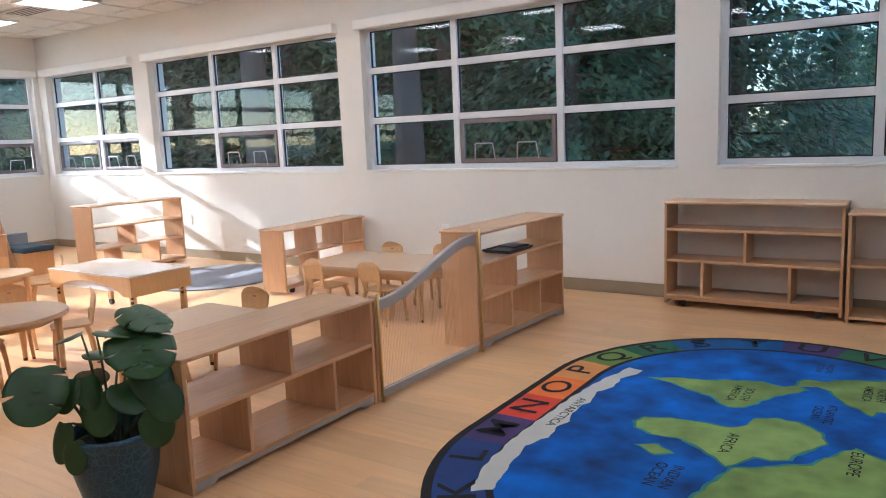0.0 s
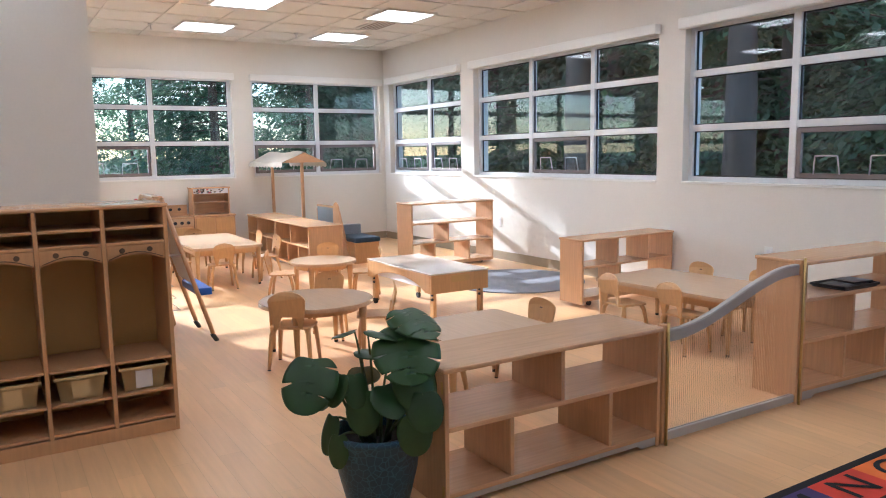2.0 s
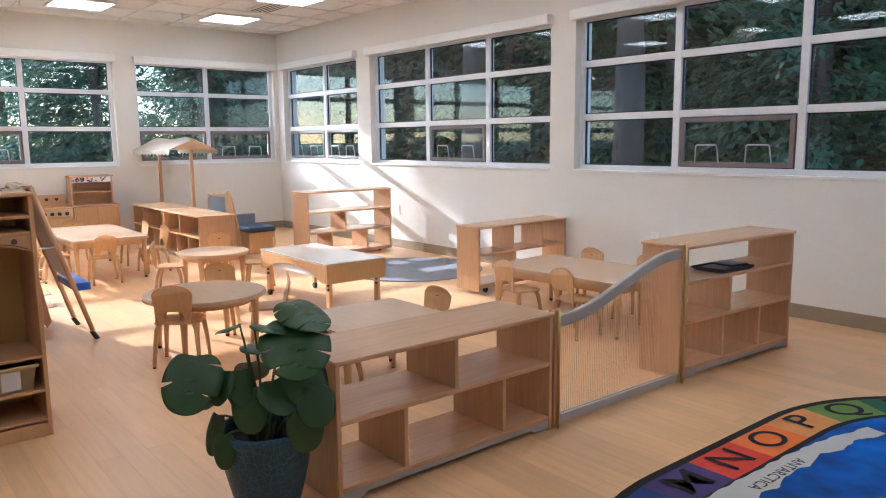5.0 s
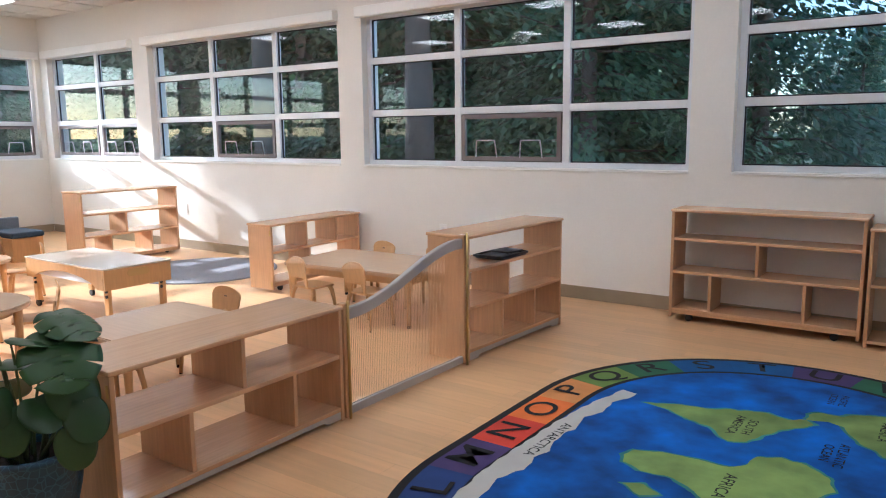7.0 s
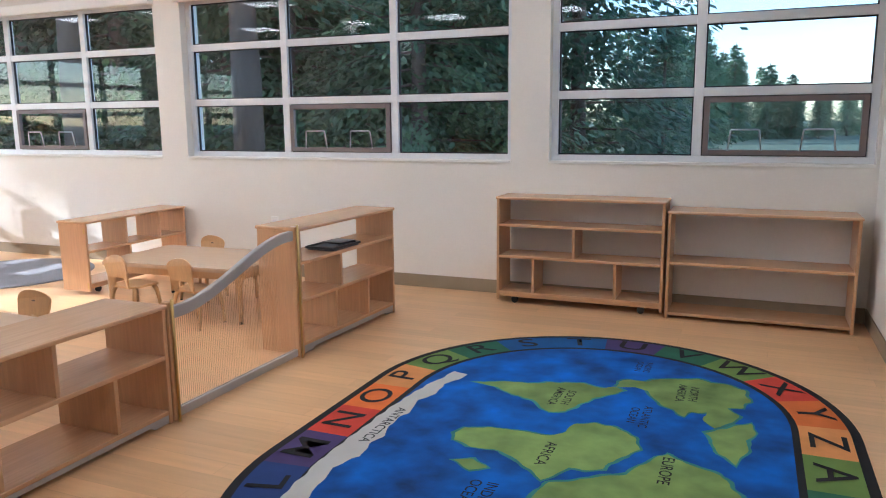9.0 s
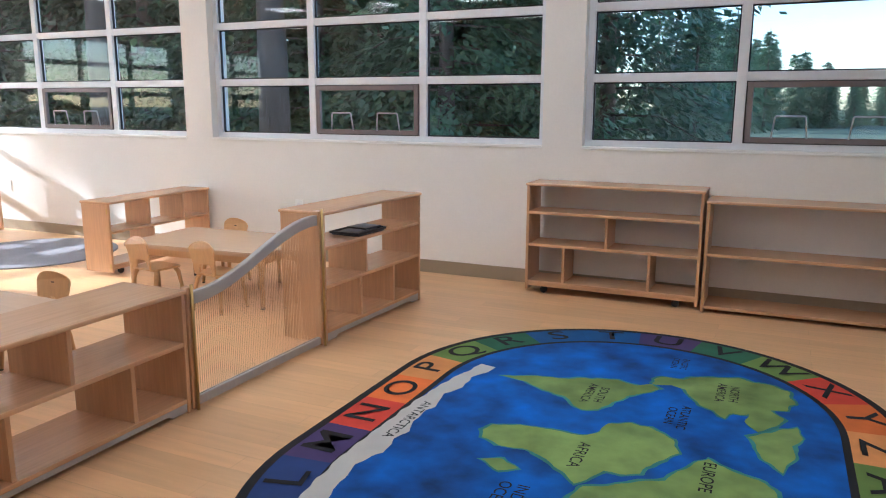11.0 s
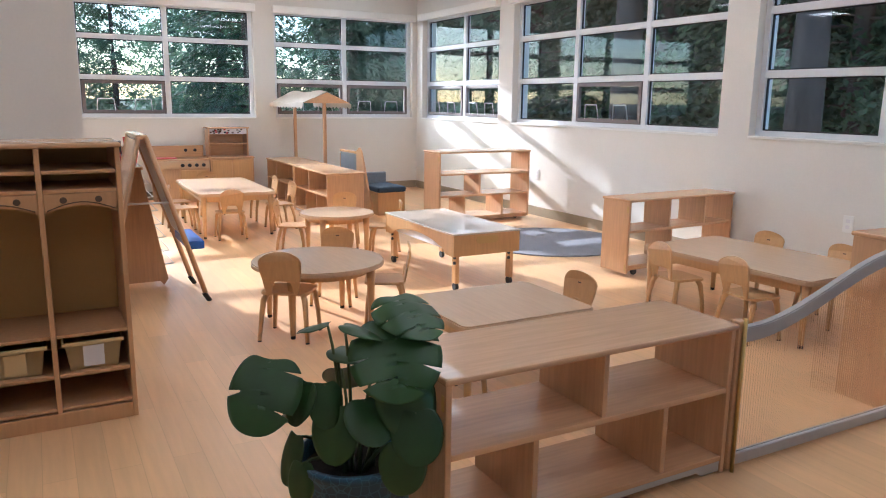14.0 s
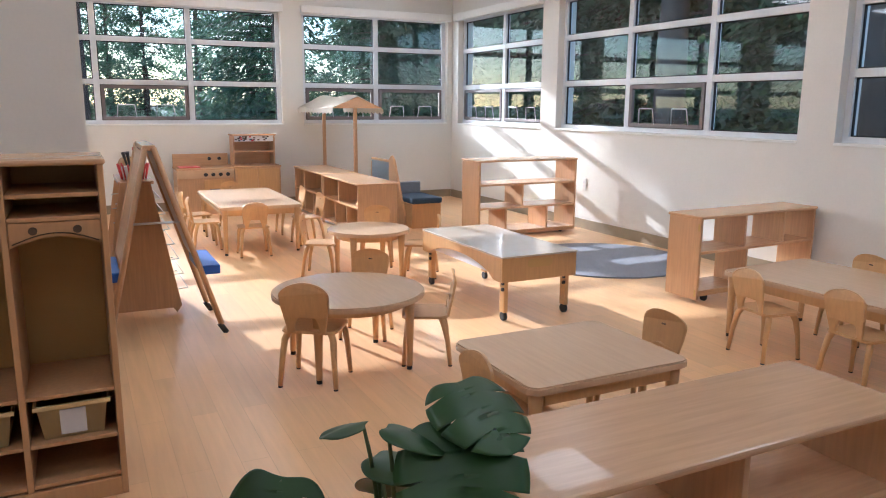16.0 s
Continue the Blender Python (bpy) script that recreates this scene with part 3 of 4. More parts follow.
def sand_table():
    t = thing("sensory_table", "maple sensory table with a glossy clear lid on casters", "table", pose(-4.90, 5.52, 0, 0, 0, 0))
    w, d, h = 1.06, 0.51, 0.385
    n = 14
    for y in (-d / 2, d / 2 - 0.02):
        arch = [(-w / 2 + 0.02, h - 0.012), (-w / 2 + 0.02, 0.235), (-w / 2 + 0.10, 0.235)]
        arch += [(-w / 2 + 0.10 + (w - 0.20) * k / n, 0.235 + 0.085 * math.sin(math.pi * k / n) ** 0.6) for k in range(1, n)]
        arch += [(w / 2 - 0.10, 0.235), (w / 2 - 0.02, 0.235), (w / 2 - 0.02, h - 0.012)]
        part("side_rail", moved(slab(bmesh.new(), arch[::-1], 0, 0.02, 0.003), pose(0, y + 0.02, 0, 90, 0, 0)), BIRCH, t)
    for x in (-w / 2, w / 2 - 0.02):
        e = part("end_rail", boxed(x, -d / 2, 0.235, x + 0.02, d / 2, h - 0.012, bevel=0.003), BIRCH, t)
        sl = slab(bmesh.new(), rounded(0.17, 0.05, 0.024), -0.0015, 0.0015)
        part("grip_slot", moved(sl, pose(x + (0.0205 if x > 0 else -0.0005), 0, 0.335, 90, 0, 90)), CUBBY_BACK, e)
    part("tub", boxed(-w / 2 + 0.025, -d / 2 + 0.025, 0.26, w / 2 - 0.025, d / 2 - 0.025, h - 0.016), PAPER, t)
    part("lid", boxed(-w / 2 - 0.004, -d / 2 - 0.004, h - 0.011, w / 2 + 0.004, d / 2 + 0.004, h, bevel=0.003), LID, t, "glossy laminated lid")
    for x in (-w / 2 + 0.05, w / 2 - 0.05):
        for y in (-d / 2 + 0.045, d / 2 - 0.045):
            leg = part("leg", boxed(x - 0.026, y - 0.014, 0.05, x + 0.026, y + 0.014, 0.30, bevel=0.004), BIRCH, t)
            for z in (0.19, 0.225):
                part("bolt_knob", moved(slab(bmesh.new(), ring(0.011, 12), 0, 0.012, 0.002), pose(x + 0.02, y - 0.0145, z, 90, 0, 0)), BLACK, leg, "black plastic height knob")
            part("caster_wheel", moved(slab(bmesh.new(), ring(0.027, 20), -0.011, 0.011, 0.003), pose(x, y, 0.027, 90, 0, 0)), RUBBER, leg)
    return t


LID = material("glossy_lid", (0.66, 0.55, 0.44), 0.14, spread=0.05, coat=0.4)
sand_table()

# ---- round grey rug under the tall shelf's sun ----
solid("round_rug", slab(bmesh.new(), ring(0.68, 64), 0.0005, 0.010, 0.004), RUG_GREY, "round grey woven rug on the floor", "rug", pose(-5.56, 6.94, 0))

# ---- easel, drying rack ----


def easel():
    t = thing("easel", "double-sided wooden floor easel with black-tipped legs", "easel", pose(-5.11, 3.50, 0, 0, 0, 0))
    top = 1.0
    for sy, yf in ((1, 0.33), (-1, -0.26)):
        for x in (-0.245, 0.245):
            bm = tube(bmesh.new(), [(x, yf, 0.0), (x, yf * 0.9, 0.055)], 0.0155, 10)
            bm2 = tube(bmesh.new(), [(x, yf * 0.93, 0.05), (x, sy * 0.02, top)], 0.015, 4)
            leg = part("leg", bm2, MAPLE_UP, t)
            part("leg_tip", bm, RUBBER, leg, "black rubber leg tip")
        m = Matrix.Translation((0, sy * 0.02, top)) @ Matrix.Rotation(math.atan2(yf - sy * 0.02, top), 4, "X")
        part("board", moved(boxed(-0.23, -0.006, -0.62, 0.23, 0.006, -0.02), m), PAPER if sy > 0 else MAPLE, t, "white painting board")
        tr = part("paint_tray", boxed(-0.23, yf * 0.66 - (0.0 if sy > 0 else 0.10), 0.325, 0.23, yf * 0.66 + (0.10 if sy > 0 else 0.0), 0.375, bevel=0.006), BLUE, t, "blue plastic paint tray")
    part("top_hinge", boxed(-0.245, -0.03, top - 0.015, 0.245, 0.03, top + 0.012, bevel=0.004), MAPLE, t)
    part("spreader", tube(bmesh.new(), [(0.245, -0.10, 0.62), (0.245, 0.13, 0.62)], 0.006, 8), STEEL, t)


easel()


def drying_rack():
    t = thing("drying_rack", "wooden paint drying rack with wire shelves", "rack", pose(-5.66, 3.25, 0))
    part("side_panel", moved(slab(bmesh.new(), [(0.0, 0.04), (0.03, 0.0), (0.05, 0.03), (0.37, 0.03), (0.39, 0.0), (0.42, 0.04), (0.29, 0.78), (0.13, 0.78)], -0.009, 0.009, 0.002), pose(0.26, 0, 0, 90, 0, 90)), MAPLE_UP, t)
    part("side_panel", moved(slab(bmesh.new(), [(0.0, 0.04), (0.03, 0.0), (0.05, 0.03), (0.37, 0.03), (0.39, 0.0), (0.42, 0.04), (0.29, 0.78), (0.13, 0.78)], -0.009, 0.009, 0.002), pose(-0.26, 0, 0, 90, 0, 90)), MAPLE_UP, t)
    part("rack_top", boxed(-0.25, 0.12, 0.765, 0.25, 0.31, 0.784, bevel=0.003), MAPLE, t)
    for k in range(7):
        z = 0.12 + 0.09 * k
        hi = 0.40 - 0.02 * k
        part("wire_shelf", tube(bmesh.new(), [(-0.25, 0.10, z), (-0.25, hi + 0.06, z + 0.02), (0.25, hi + 0.06, z + 0.02), (0.25, 0.10, z)], 0.003, 6), STEEL, t)
    return t


drying_rack()
basket = thing("toy_basket", "red and white plastic basket of small toys on the rack", "basket", pose(-5.54, 3.465, 0.785))
bm = bmesh.new()
for k in range(16):
    a0 = 2 * math.pi * k / 16
    tube(bm, [(0.065 * math.cos(a0), 0.065 * math.sin(a0), 0), (0.085 * math.cos(a0), 0.085 * math.sin(a0), 0.09)], 0.005, 5)
part("weave", bm, RED, basket)
part("bowl", slab(bmesh.new(), ring(0.066, 20), 0, 0.075, 0.004), PAPER, basket)
for x, y, h, mm in ((-0.03, 0.01, 0.18, RED), (0.03, -0.02, 0.16, BLACK), (0.0, 0.04, 0.21, PAPER), (0.04, 0.03, 0.14, RED), (-0.05, -0.03, 0.15, BLACK)):
    handle = solid("brush", tube(bmesh.new(), [(x, y, 0.0755), (x * 1.3, y * 1.3, h * 0.8), (x * 1.5, y * 1.5, h)], [0.006, 0.008, 0.013], 8), mm, "small tool handle standing in a basket", "brush", pose(-5.54, 3.465, 0.785), group="basket tools")
solid("toy_ball", moved(tube(bmesh.new(), [(0, 0, 0.0), (0, 0, 0.02), (0, 0, 0.06), (0, 0, 0.10), (0, 0, 0.115)], [0.03, 0.05, 0.062, 0.045, 0.02], 16), pose(-5.78, 3.45, 0.785)), MAPLE, "round tan toy head-sized ball on the rack", "ball")

# ---- play kitchen on the window wall ----


def play_kitchen():
    st = thing("play_stove", "wooden play stove and sink with black knobs", "play stove", pose(-9.40, 4.15, 0, 0, 0, 90) @ Matrix.Diagonal((1, 1, 0.935, 1)))
    L = 0.61
    part("body", boxed(0, 0.0, 0.0, L, 0.36, 0.53, bevel=0.004), MAPLE_UP, st)
    part("worktop", boxed(-0.005, -0.012, 0.531, L + 0.005, 0.37, 0.552, bevel=0.004), MAPLE, st)
    part("control_panel", boxed(0.0, -0.014, 0.43, L, -0.0005, 0.529, bevel=0.003), TABLETOP, st)
    for x in (0.30, 0.38, 0.46, 0.54):
        part("knob", moved(slab(bmesh.new(), ring(0.022, 16), 0, 0.018, 0.004), pose(x, -0.0145, 0.475, 90, 0, 0)), BLACK, st, "round black knob")
    part("backsplash", boxed(0.0, 0.33, 0.5525, L, 0.352, 0.70, bevel=0.004), MAPLE, st)
    for x in (0.40, 0.51):
        part("knob", moved(slab(bmesh.new(), ring(0.02, 16), 0, 0.018, 0.004), pose(x, 0.3295, 0.64, 90, 0, 0)), BLACK, st)
    door = part("oven_door", boxed(0.28, -0.010, 0.05, L - 0.02, -0.0005, 0.41, bevel=0.003), BIRCH, st)
    part("oven_window", boxed(0.34, -0.012, 0.16, L - 0.08, -0.0095, 0.30), BLACK, door)
    part("sink_rim", boxed(0.04, 0.06, 0.5525, 0.26, 0.28, 0.562, bevel=0.004), RED, st, "red plastic sink basin rim")
    hu = thing("play_hutch", "wooden play cupboard hutch with open top shelf", "play cupboard", pose(-9.40, 4.77, 0, 0, 0, 90) @ Matrix.Diagonal((1, 1, 0.93, 1)))
    W = 0.52
    part("body", boxed(0, 0, 0, W, 0.36, 0.545, bevel=0.004), MAPLE_UP, hu)
    part("worktop", boxed(-0.008, -0.014, 0.546, W + 0.008, 0.37, 0.566, bevel=0.005), MAPLE, hu)
    for x0, x1 in ((0.02, W / 2 - 0.004), (W / 2 + 0.004, W - 0.02)):
        part("door", boxed(x0, -0.012, 0.06, x1, -0.0005, 0.53, bevel=0.003), BIRCH, hu)
    for x in (0.02, W - 0.04):
        part("hutch_side", boxed(x, 0.14, 0.5665, x + 0.018, 0.355, 0.925, bevel=0.003), MAPLE_UP, hu)
    part("hutch_back", boxed(0.038, 0.345, 0.5665, W - 0.04, 0.355, 0.92), MAPLE, hu)
    part("hutch_shelf", boxed(0.038, 0.14, 0.72, W - 0.04, 0.344, 0.735), MAPLE, hu)
    part("hutch_top", boxed(0.01, 0.13, 0.925, W - 0.01, 0.36, 0.943, bevel=0.004), MAPLE, hu)
    val = part("valance", boxed(0.038, 0.142, 0.855, W - 0.04, 0.152, 0.924), PAPER, hu, "patterned fabric valance")
    random.seed(4)
    for k in range(26):
        x, z = random.uniform(0.05, W - 0.06), random.uniform(0.865, 0.915)
        part("print_spot", boxed(x - 0.012, 0.140, z - 0.008, x + 0.012, 0.1419, z + 0.008), random.choice((RED, BLACK, EDGE, NAVY_CLOTH)), val)


play_kitchen()

# ---- market stall canopy, booth bench ----


def market_stall():
    t = thing("market_stall", "wooden play market stall with a scalloped canvas canopy", "play stall", pose(-9.12, 5.905, 0))
    for x, y in ((-0.54, 0.0), (0.57, 0.0)):
        part("post", boxed(x - 0.018, y - 0.018, 0.0, x + 0.018, y + 0.018, 1.20, bevel=0.004), MAPLE_UP, t)
    part("ridge_beam", boxed(-0.62, -0.02, 1.2005, 0.64, 0.02, 1.235), MAPLE, t)
    bm = bmesh.new()
    n = 22
    prof = [(-0.47, 1.135), (-0.46, 1.18), (0.0, 1.315), (0.46, 1.18), (0.47, 1.135)]
    rows = []
    for k in range(n + 1):
        x = -0.66 + 1.33 * k / n
        sc = 0.022 * abs(math.sin(math.pi * k / 2))
        rows.append([bm.verts.new((x, y * 0.62, z - (sc if i in (0, 4) else 0.010 * math.sin(7 * x + i)))) for i, (y, z) in enumerate(prof)])
    for u, v in zip(rows, rows[1:]):
        for i in range(4):
            bm.faces.new((u[i], v[i], v[i + 1], u[i + 1]))
    bmesh.ops.solidify(bm, geom=bm.faces[:], thickness=0.006)
    part("canopy", bm, CANVAS, t, "cream canvas canopy with scalloped edge")
    part("gable", moved(slab(bmesh.new(), [(-0.28, 1.18), (0.28, 1.18), (0.0, 1.30)], 0, 0.014), pose(0.655, 0, 0, 90, 0, 90)), MAPLE, t)


market_stall()


def booth():
    t = thing("booth_bench", "wooden reading booth with blue-grey padded panels and navy seat", "bench", pose(-8.13, 6.12, 0))
    side = [(0, 0), (0.42, 0), (0.42, 0.10), (0.14, 0.66), (0.07, 0.70), (0.0, 0.66)]
    part("side_board", moved(slab(bmesh.new(), side, 0, 0.02, 0.004), pose(0, 0.02, 0, 90, 0, 0)), MAPLE_UP, t)
    part("back_panel", boxed(-0.55, 0.022, 0.30, 0.0, 0.05, 0.62, bevel=0.006), GREY_CLOTH, t, "blue-grey fabric panel")
    part("panel_cap", boxed(-0.55, 0.015, 0.621, 0.0, 0.057, 0.645, bevel=0.004), MAPLE, t)
    part("back_rest", boxed(0.02, 0.05, 0.20, 0.07, 0.34, 0.42, bevel=0.01), GREY_CLOTH, t, "blue-grey fabric panel")
    part("seat_box", boxed(0.10, 0.022, 0.0, 0.56, 0.34, 0.245, bevel=0.004), BIRCH, t)
    part("seat_cushion", boxed(0.09, 0.015, 0.246, 0.58, 0.35, 0.305, bevel=0.018), NAVY_CLOTH, t, "navy blue seat cushion")
    part("far_board", boxed(-0.58, 0.022, 0.0, -0.555, 0.30, 0.60, bevel=0.004), MAPLE_UP, t)


booth()

# ---- tray with tablets on the three-tier shelf ----
tm = along_y(-1.885, 5.918, -2.9)
tray = thing("tray", "black plastic tray on the divider shelf", "tray", tm @ pose(0.50, 0.12, 0.526))
part("tray_base", slab(bmesh.new(), rounded(0.30, 0.20, 0.03), 0, 0.006), BLACK, tray)
bm = bmesh.new()
for a in ((-0.15, -0.10, 0.15, -0.092), (-0.15, 0.092, 0.15, 0.10), (-0.15, -0.092, -0.142, 0.092), (0.142, -0.092, 0.15, 0.092)):
    box(bm, a[0], a[1], 0.0065, a[2], a[3], 0.020)
part("tray_rim", bm, BLACK, tray)
for k, (x, a) in enumerate(((-0.05, 6), (0.06, -5))):
    b = thing("picture_book", "thin dark booklet with a pale cover picture", "book", tm @ pose(0.50 + x, 0.12, 0.5325 + 0.012 * k, 0, 0, a))
    part("cover", boxed(-0.075, -0.07, 0, 0.075, 0.07, 0.010, bevel=0.002), BLACK, b)
    part("cover_picture", boxed(-0.05, -0.045, 0.0101, 0.05, 0.045, 0.0112), GREY_CLOTH, b)

# ---- wall outlets ----
for x, z in ((-6.89, 0.45), (-3.33, 0.44)):
    o = thing("wall_outlet", "white double socket plate on the wall", "outlet", pose(x, YN - 0.0005, z), "outlets")
    part("plate", boxed(-0.036, -0.006, -0.058, 0.036, 0, 0.058, bevel=0.003), TRIM_PAINT, o)
    for zz in (-0.02, 0.02):
        part("socket", boxed(-0.014, -0.0075, zz - 0.012, 0.014, -0.0055, zz + 0.012), PAPER, o)

# ---- ceiling fittings ----
for x, y in ((-8.92, 4.30), (-8.84, 6.01)):
    s = thing("sprinkler", "small chrome ceiling sprinkler head", "sprinkler", pose(x, y, H), "sprinklers")
    part("rosette", slab(bmesh.new(), ring(0.03, 16), -0.006, 0.0105), STEEL, s)
    part("stem", tube(bmesh.new(), [(0, 0, -0.055), (0, 0, -0.006)], 0.007, 8), STEEL, s)
    part("deflector", slab(bmesh.new(), ring(0.02, 14), -0.059, -0.055), STEEL, s)
vent = thing("ceiling_vent", "white square ceiling air diffuser with slats", "vent", pose(-7.82, 6.64, H))
part("frame", boxed(-0.30, -0.15, -0.008, 0.30, 0.15, 0.0105, bevel=0.002), TBAR, vent)
for k in range(5):
    part("slat", boxed(-0.26, -0.11 + 0.05 * k, -0.012, 0.26, -0.095 + 0.05 * k, -0.0085), EDGE, vent)

# ---- potted monstera ----


def monstera_leaf(L, W, splits, seed):
    """A broad heart-shaped blade along +y from its stalk, notched between the side veins."""
    rnd = random.Random(seed)
    bm = bmesh.new()
    n = 60
    rim = []
    for s in (1, -1):
        side = []
        for k in range(n + 1):
            a = math.pi * k / n
            # heart outline: lobes behind the stalk, pointed tip
            x = s * W * 0.5 * math.sin(a) ** 0.85 * (1 + 0.10 * math.cos(a))
            y = L * (0.42 - 0.56 * math.cos(a)) - 0.10 * L * math.exp(-((a - 0.0) / 0.35) ** 2) * -1.0
            cut = 1.0
            if splits and 0.30 < k / n < 0.86:
                ph = (k / n * splits + (0.35 if s > 0 else 0.0)) % 1.0
                cut = 0.50 + 0.1 * rnd.random() if ph > 0.90 else 1.0
            side.append((x * cut, y if cut == 1 else y * 0.94))
        rim.append(side)

    def shape(x, y):
        u = y / L
        return Vector((x, y, 0.16 * abs(x) - 0.7 * x * x / W - 0.20 * L * max(0, u) ** 2 + 0.0012 * math.sin(6 * u + 9 * x / W)))
    for side, s in zip(rim, (1, -1)):
        grid = []
        for x, y in side:
            root = (0.0, min(max(y * 0.92, 0.0), L * 0.97))
            grid.append([bm.verts.new(shape(root[0] + (x - root[0]) * f, root[1] + (y - root[1]) * f)) for f in (0.0, 0.3, 0.6, 0.85, 1.0)])
        for u, v in zip(grid, grid[1:]):
            for i in range(4):
                q = (u[i], u[i + 1], v[i + 1], v[i])
                f = bm.faces.new(q if s > 0 else q[::-1])
                f.smooth = True
    bmesh.ops.remove_doubles(bm, verts=bm.verts[:], dist=0.0004)
    bmesh.ops.dissolve_degenerate(bm, dist=0.0003, edges=bm.edges[:])
    return bm


def plant():
    t = thing("potted_plant", "monstera plant in a dark blue patterned ceramic pot", "plant", pose(-2.035, 3.65, 0))
    prof = [(0.085, 0.0), (0.098, 0.01), (0.118, 0.08), (0.140, 0.17), (0.150, 0.24), (0.152, 0.285), (0.158, 0.295), (0.158, 0.312), (0.146, 0.314), (0.142, 0.29), (0.138, 0.262)]
    bm = bmesh.new()
    seg = 48
    rows = [[bm.verts.new((r * math.cos(2 * math.pi * k / seg), r * math.sin(2 * math.pi * k / seg), z)) for k in range(seg)] for r, z in prof]
    for u, v in zip(rows, rows[1:]):
        for k in range(seg):
            f = bm.faces.new((u[k], u[(k + 1) % seg], v[(k + 1) % seg], v[k]))
            f.smooth = True
    bm.faces.new(rows[0][::-1])
    part("pot", bm, POT, t, "dark blue glazed pot with scratched flower pattern")
    part("soil", slab(bmesh.new(), ring(0.139, 32), 0.24, 0.268), SOIL, t)
    # sideways and forward offset of the stalk's end, its height, the blade's bearing, length, width, splits, pitch
    leaves = (
        (0.105, 0.02, 0.665, -20, 0.205, 0.235, 5, 52), (0.10, -0.06, 0.715, 10, 0.17, 0.19, 5, 28), (-0.205, 0.06, 0.575, -45, 0.185, 0.20, 3, 60),
        (-0.065, 0.02, 0.665, 235, 0.085, 0.06, 0, 20), (-0.02, 0.03, 0.665, 40, 0.11, 0.07, 0, 15), (-0.05, -0.02, 0.585, 30, 0.12, 0.11, 0, 8),
        (0.13, 0.04, 0.545, 0, 0.165, 0.17, 0, 70), (-0.115, 0.07, 0.525, -70, 0.11, 0.10, 0, 68), (-0.065, 0.08, 0.525, -10, 0.11, 0.09, 0, 72),
        (-0.035, 0.09, 0.465, -25, 0.14, 0.12, 0, 78), (0.035, 0.08, 0.485, 5, 0.12, 0.13, 0, 52), (0.09, 0.05, 0.475, -15, 0.09, 0.085, 0, 70),
        (0.165, 0.08, 0.455, -15, 0.13, 0.135, 0, 66), (0.135, 0.11, 0.385, -15, 0.13, 0.125, 0, 82), (-0.145, 0.06, 0.375, -75, 0.13, 0.085, 0, 76),
        (-0.12, 0.11, 0.325, -45, 0.11, 0.075, 0, 84), (-0.05, -0.10, 0.50, 150, 0.14, 0.12, 0, 45), (0.05, -0.12, 0.54, 130, 0.15, 0.13, 0, 42),
        (-0.14, -0.03, 0.45, 200, 0.12, 0.10, 0, 55),
    )
    ahead, aside = Vector((0.866, -0.5, 0)), Vector((0.5, 0.866, 0))
    for k, (side, fore, h, a, ll, ww, sp, pitch) in enumerate(leaves):
        out = aside * side + ahead * fore
        d = out.normalized()
        foot = d * 0.035 + Vector((0.012 * math.sin(k * 2.1), 0.012 * math.cos(k * 1.7), 0.262))
        tip = out + Vector((0, 0, h))
        bend = foot.lerp(tip, 0.55) + Vector((0, 0, 0.05)) - d * 0.015
        pts = [foot.lerp(bend, u).lerp(bend.lerp(tip, u), u) for u in (0, 0.2, 0.4, 0.6, 0.8, 1.0)]
        part("stem", tube(bmesh.new(), pts, [0.006, 0.0055, 0.005, 0.0045, 0.004, 0.003], 7), STEM, t)
        lf = part("leaf", moved(monstera_leaf(ll, ww, sp, k), Matrix.Translation(tip) @ Matrix.Rotation(radians(a - 90), 4, "Z") @ Matrix.Rotation(radians(12 - pitch), 4, "X")), LEAF, t)
        thick = lf.modifiers.new("thickness", "SOLIDIFY")
        thick.thickness, thick.use_even_offset = 0.0012, False
    return t


POT = material("blue_glaze", (0.005, 0.042, 0.080), 0.35, spread=0.35, scale=14)
pn, pl = POT.node_tree.nodes, POT.node_tree.links
vor = pn.new("ShaderNodeTexVoronoi")
vor.feature = "DISTANCE_TO_EDGE"
vor.inputs["Scale"].default_value = 42
ptc = pn.new("ShaderNodeTexCoord")
pl.new(ptc.outputs["Object"], vor.inputs["Vector"])
prr = pn.new("ShaderNodeMapRange")
prr.inputs["From Min"].default_value, prr.inputs["From Max"].default_value = 0.02, 0.07
prr.inputs["To Min"].default_value, prr.inputs["To Max"].default_value = 1.0, 0.0
pl.new(vor.outputs["Distance"], prr.inputs["Value"])
pmx = pn.new("ShaderNodeMix")
pmx.data_type = "RGBA"
pmx.inputs["B"].default_value = (0.022, 0.095, 0.15, 1)
pl.new(prr.outputs[0], pmx.inputs["Factor"])
pl.new([x for x in pn if x.bl_idname == "ShaderNodeHueSaturation"][0].outputs["Color"], pmx.inputs["A"])
pl.new(pmx.outputs["Result"], pn["Principled BSDF"].inputs["Base Color"])
plant()

# ---- alphabet world-map rug ----
RX, RY0, RY1, RR = -0.27, 4.85, 5.76, 0.94


def stadium(r, n=40):
    out = [(RX + r * math.cos(math.pi * k / n), RY1 + r * math.sin(math.pi * k / n)) for k in range(n + 1)]
    return out + [(RX - r * math.cos(math.pi * k / n), RY0 - r * math.sin(math.pi * k / n)) for k in range(n + 1)]


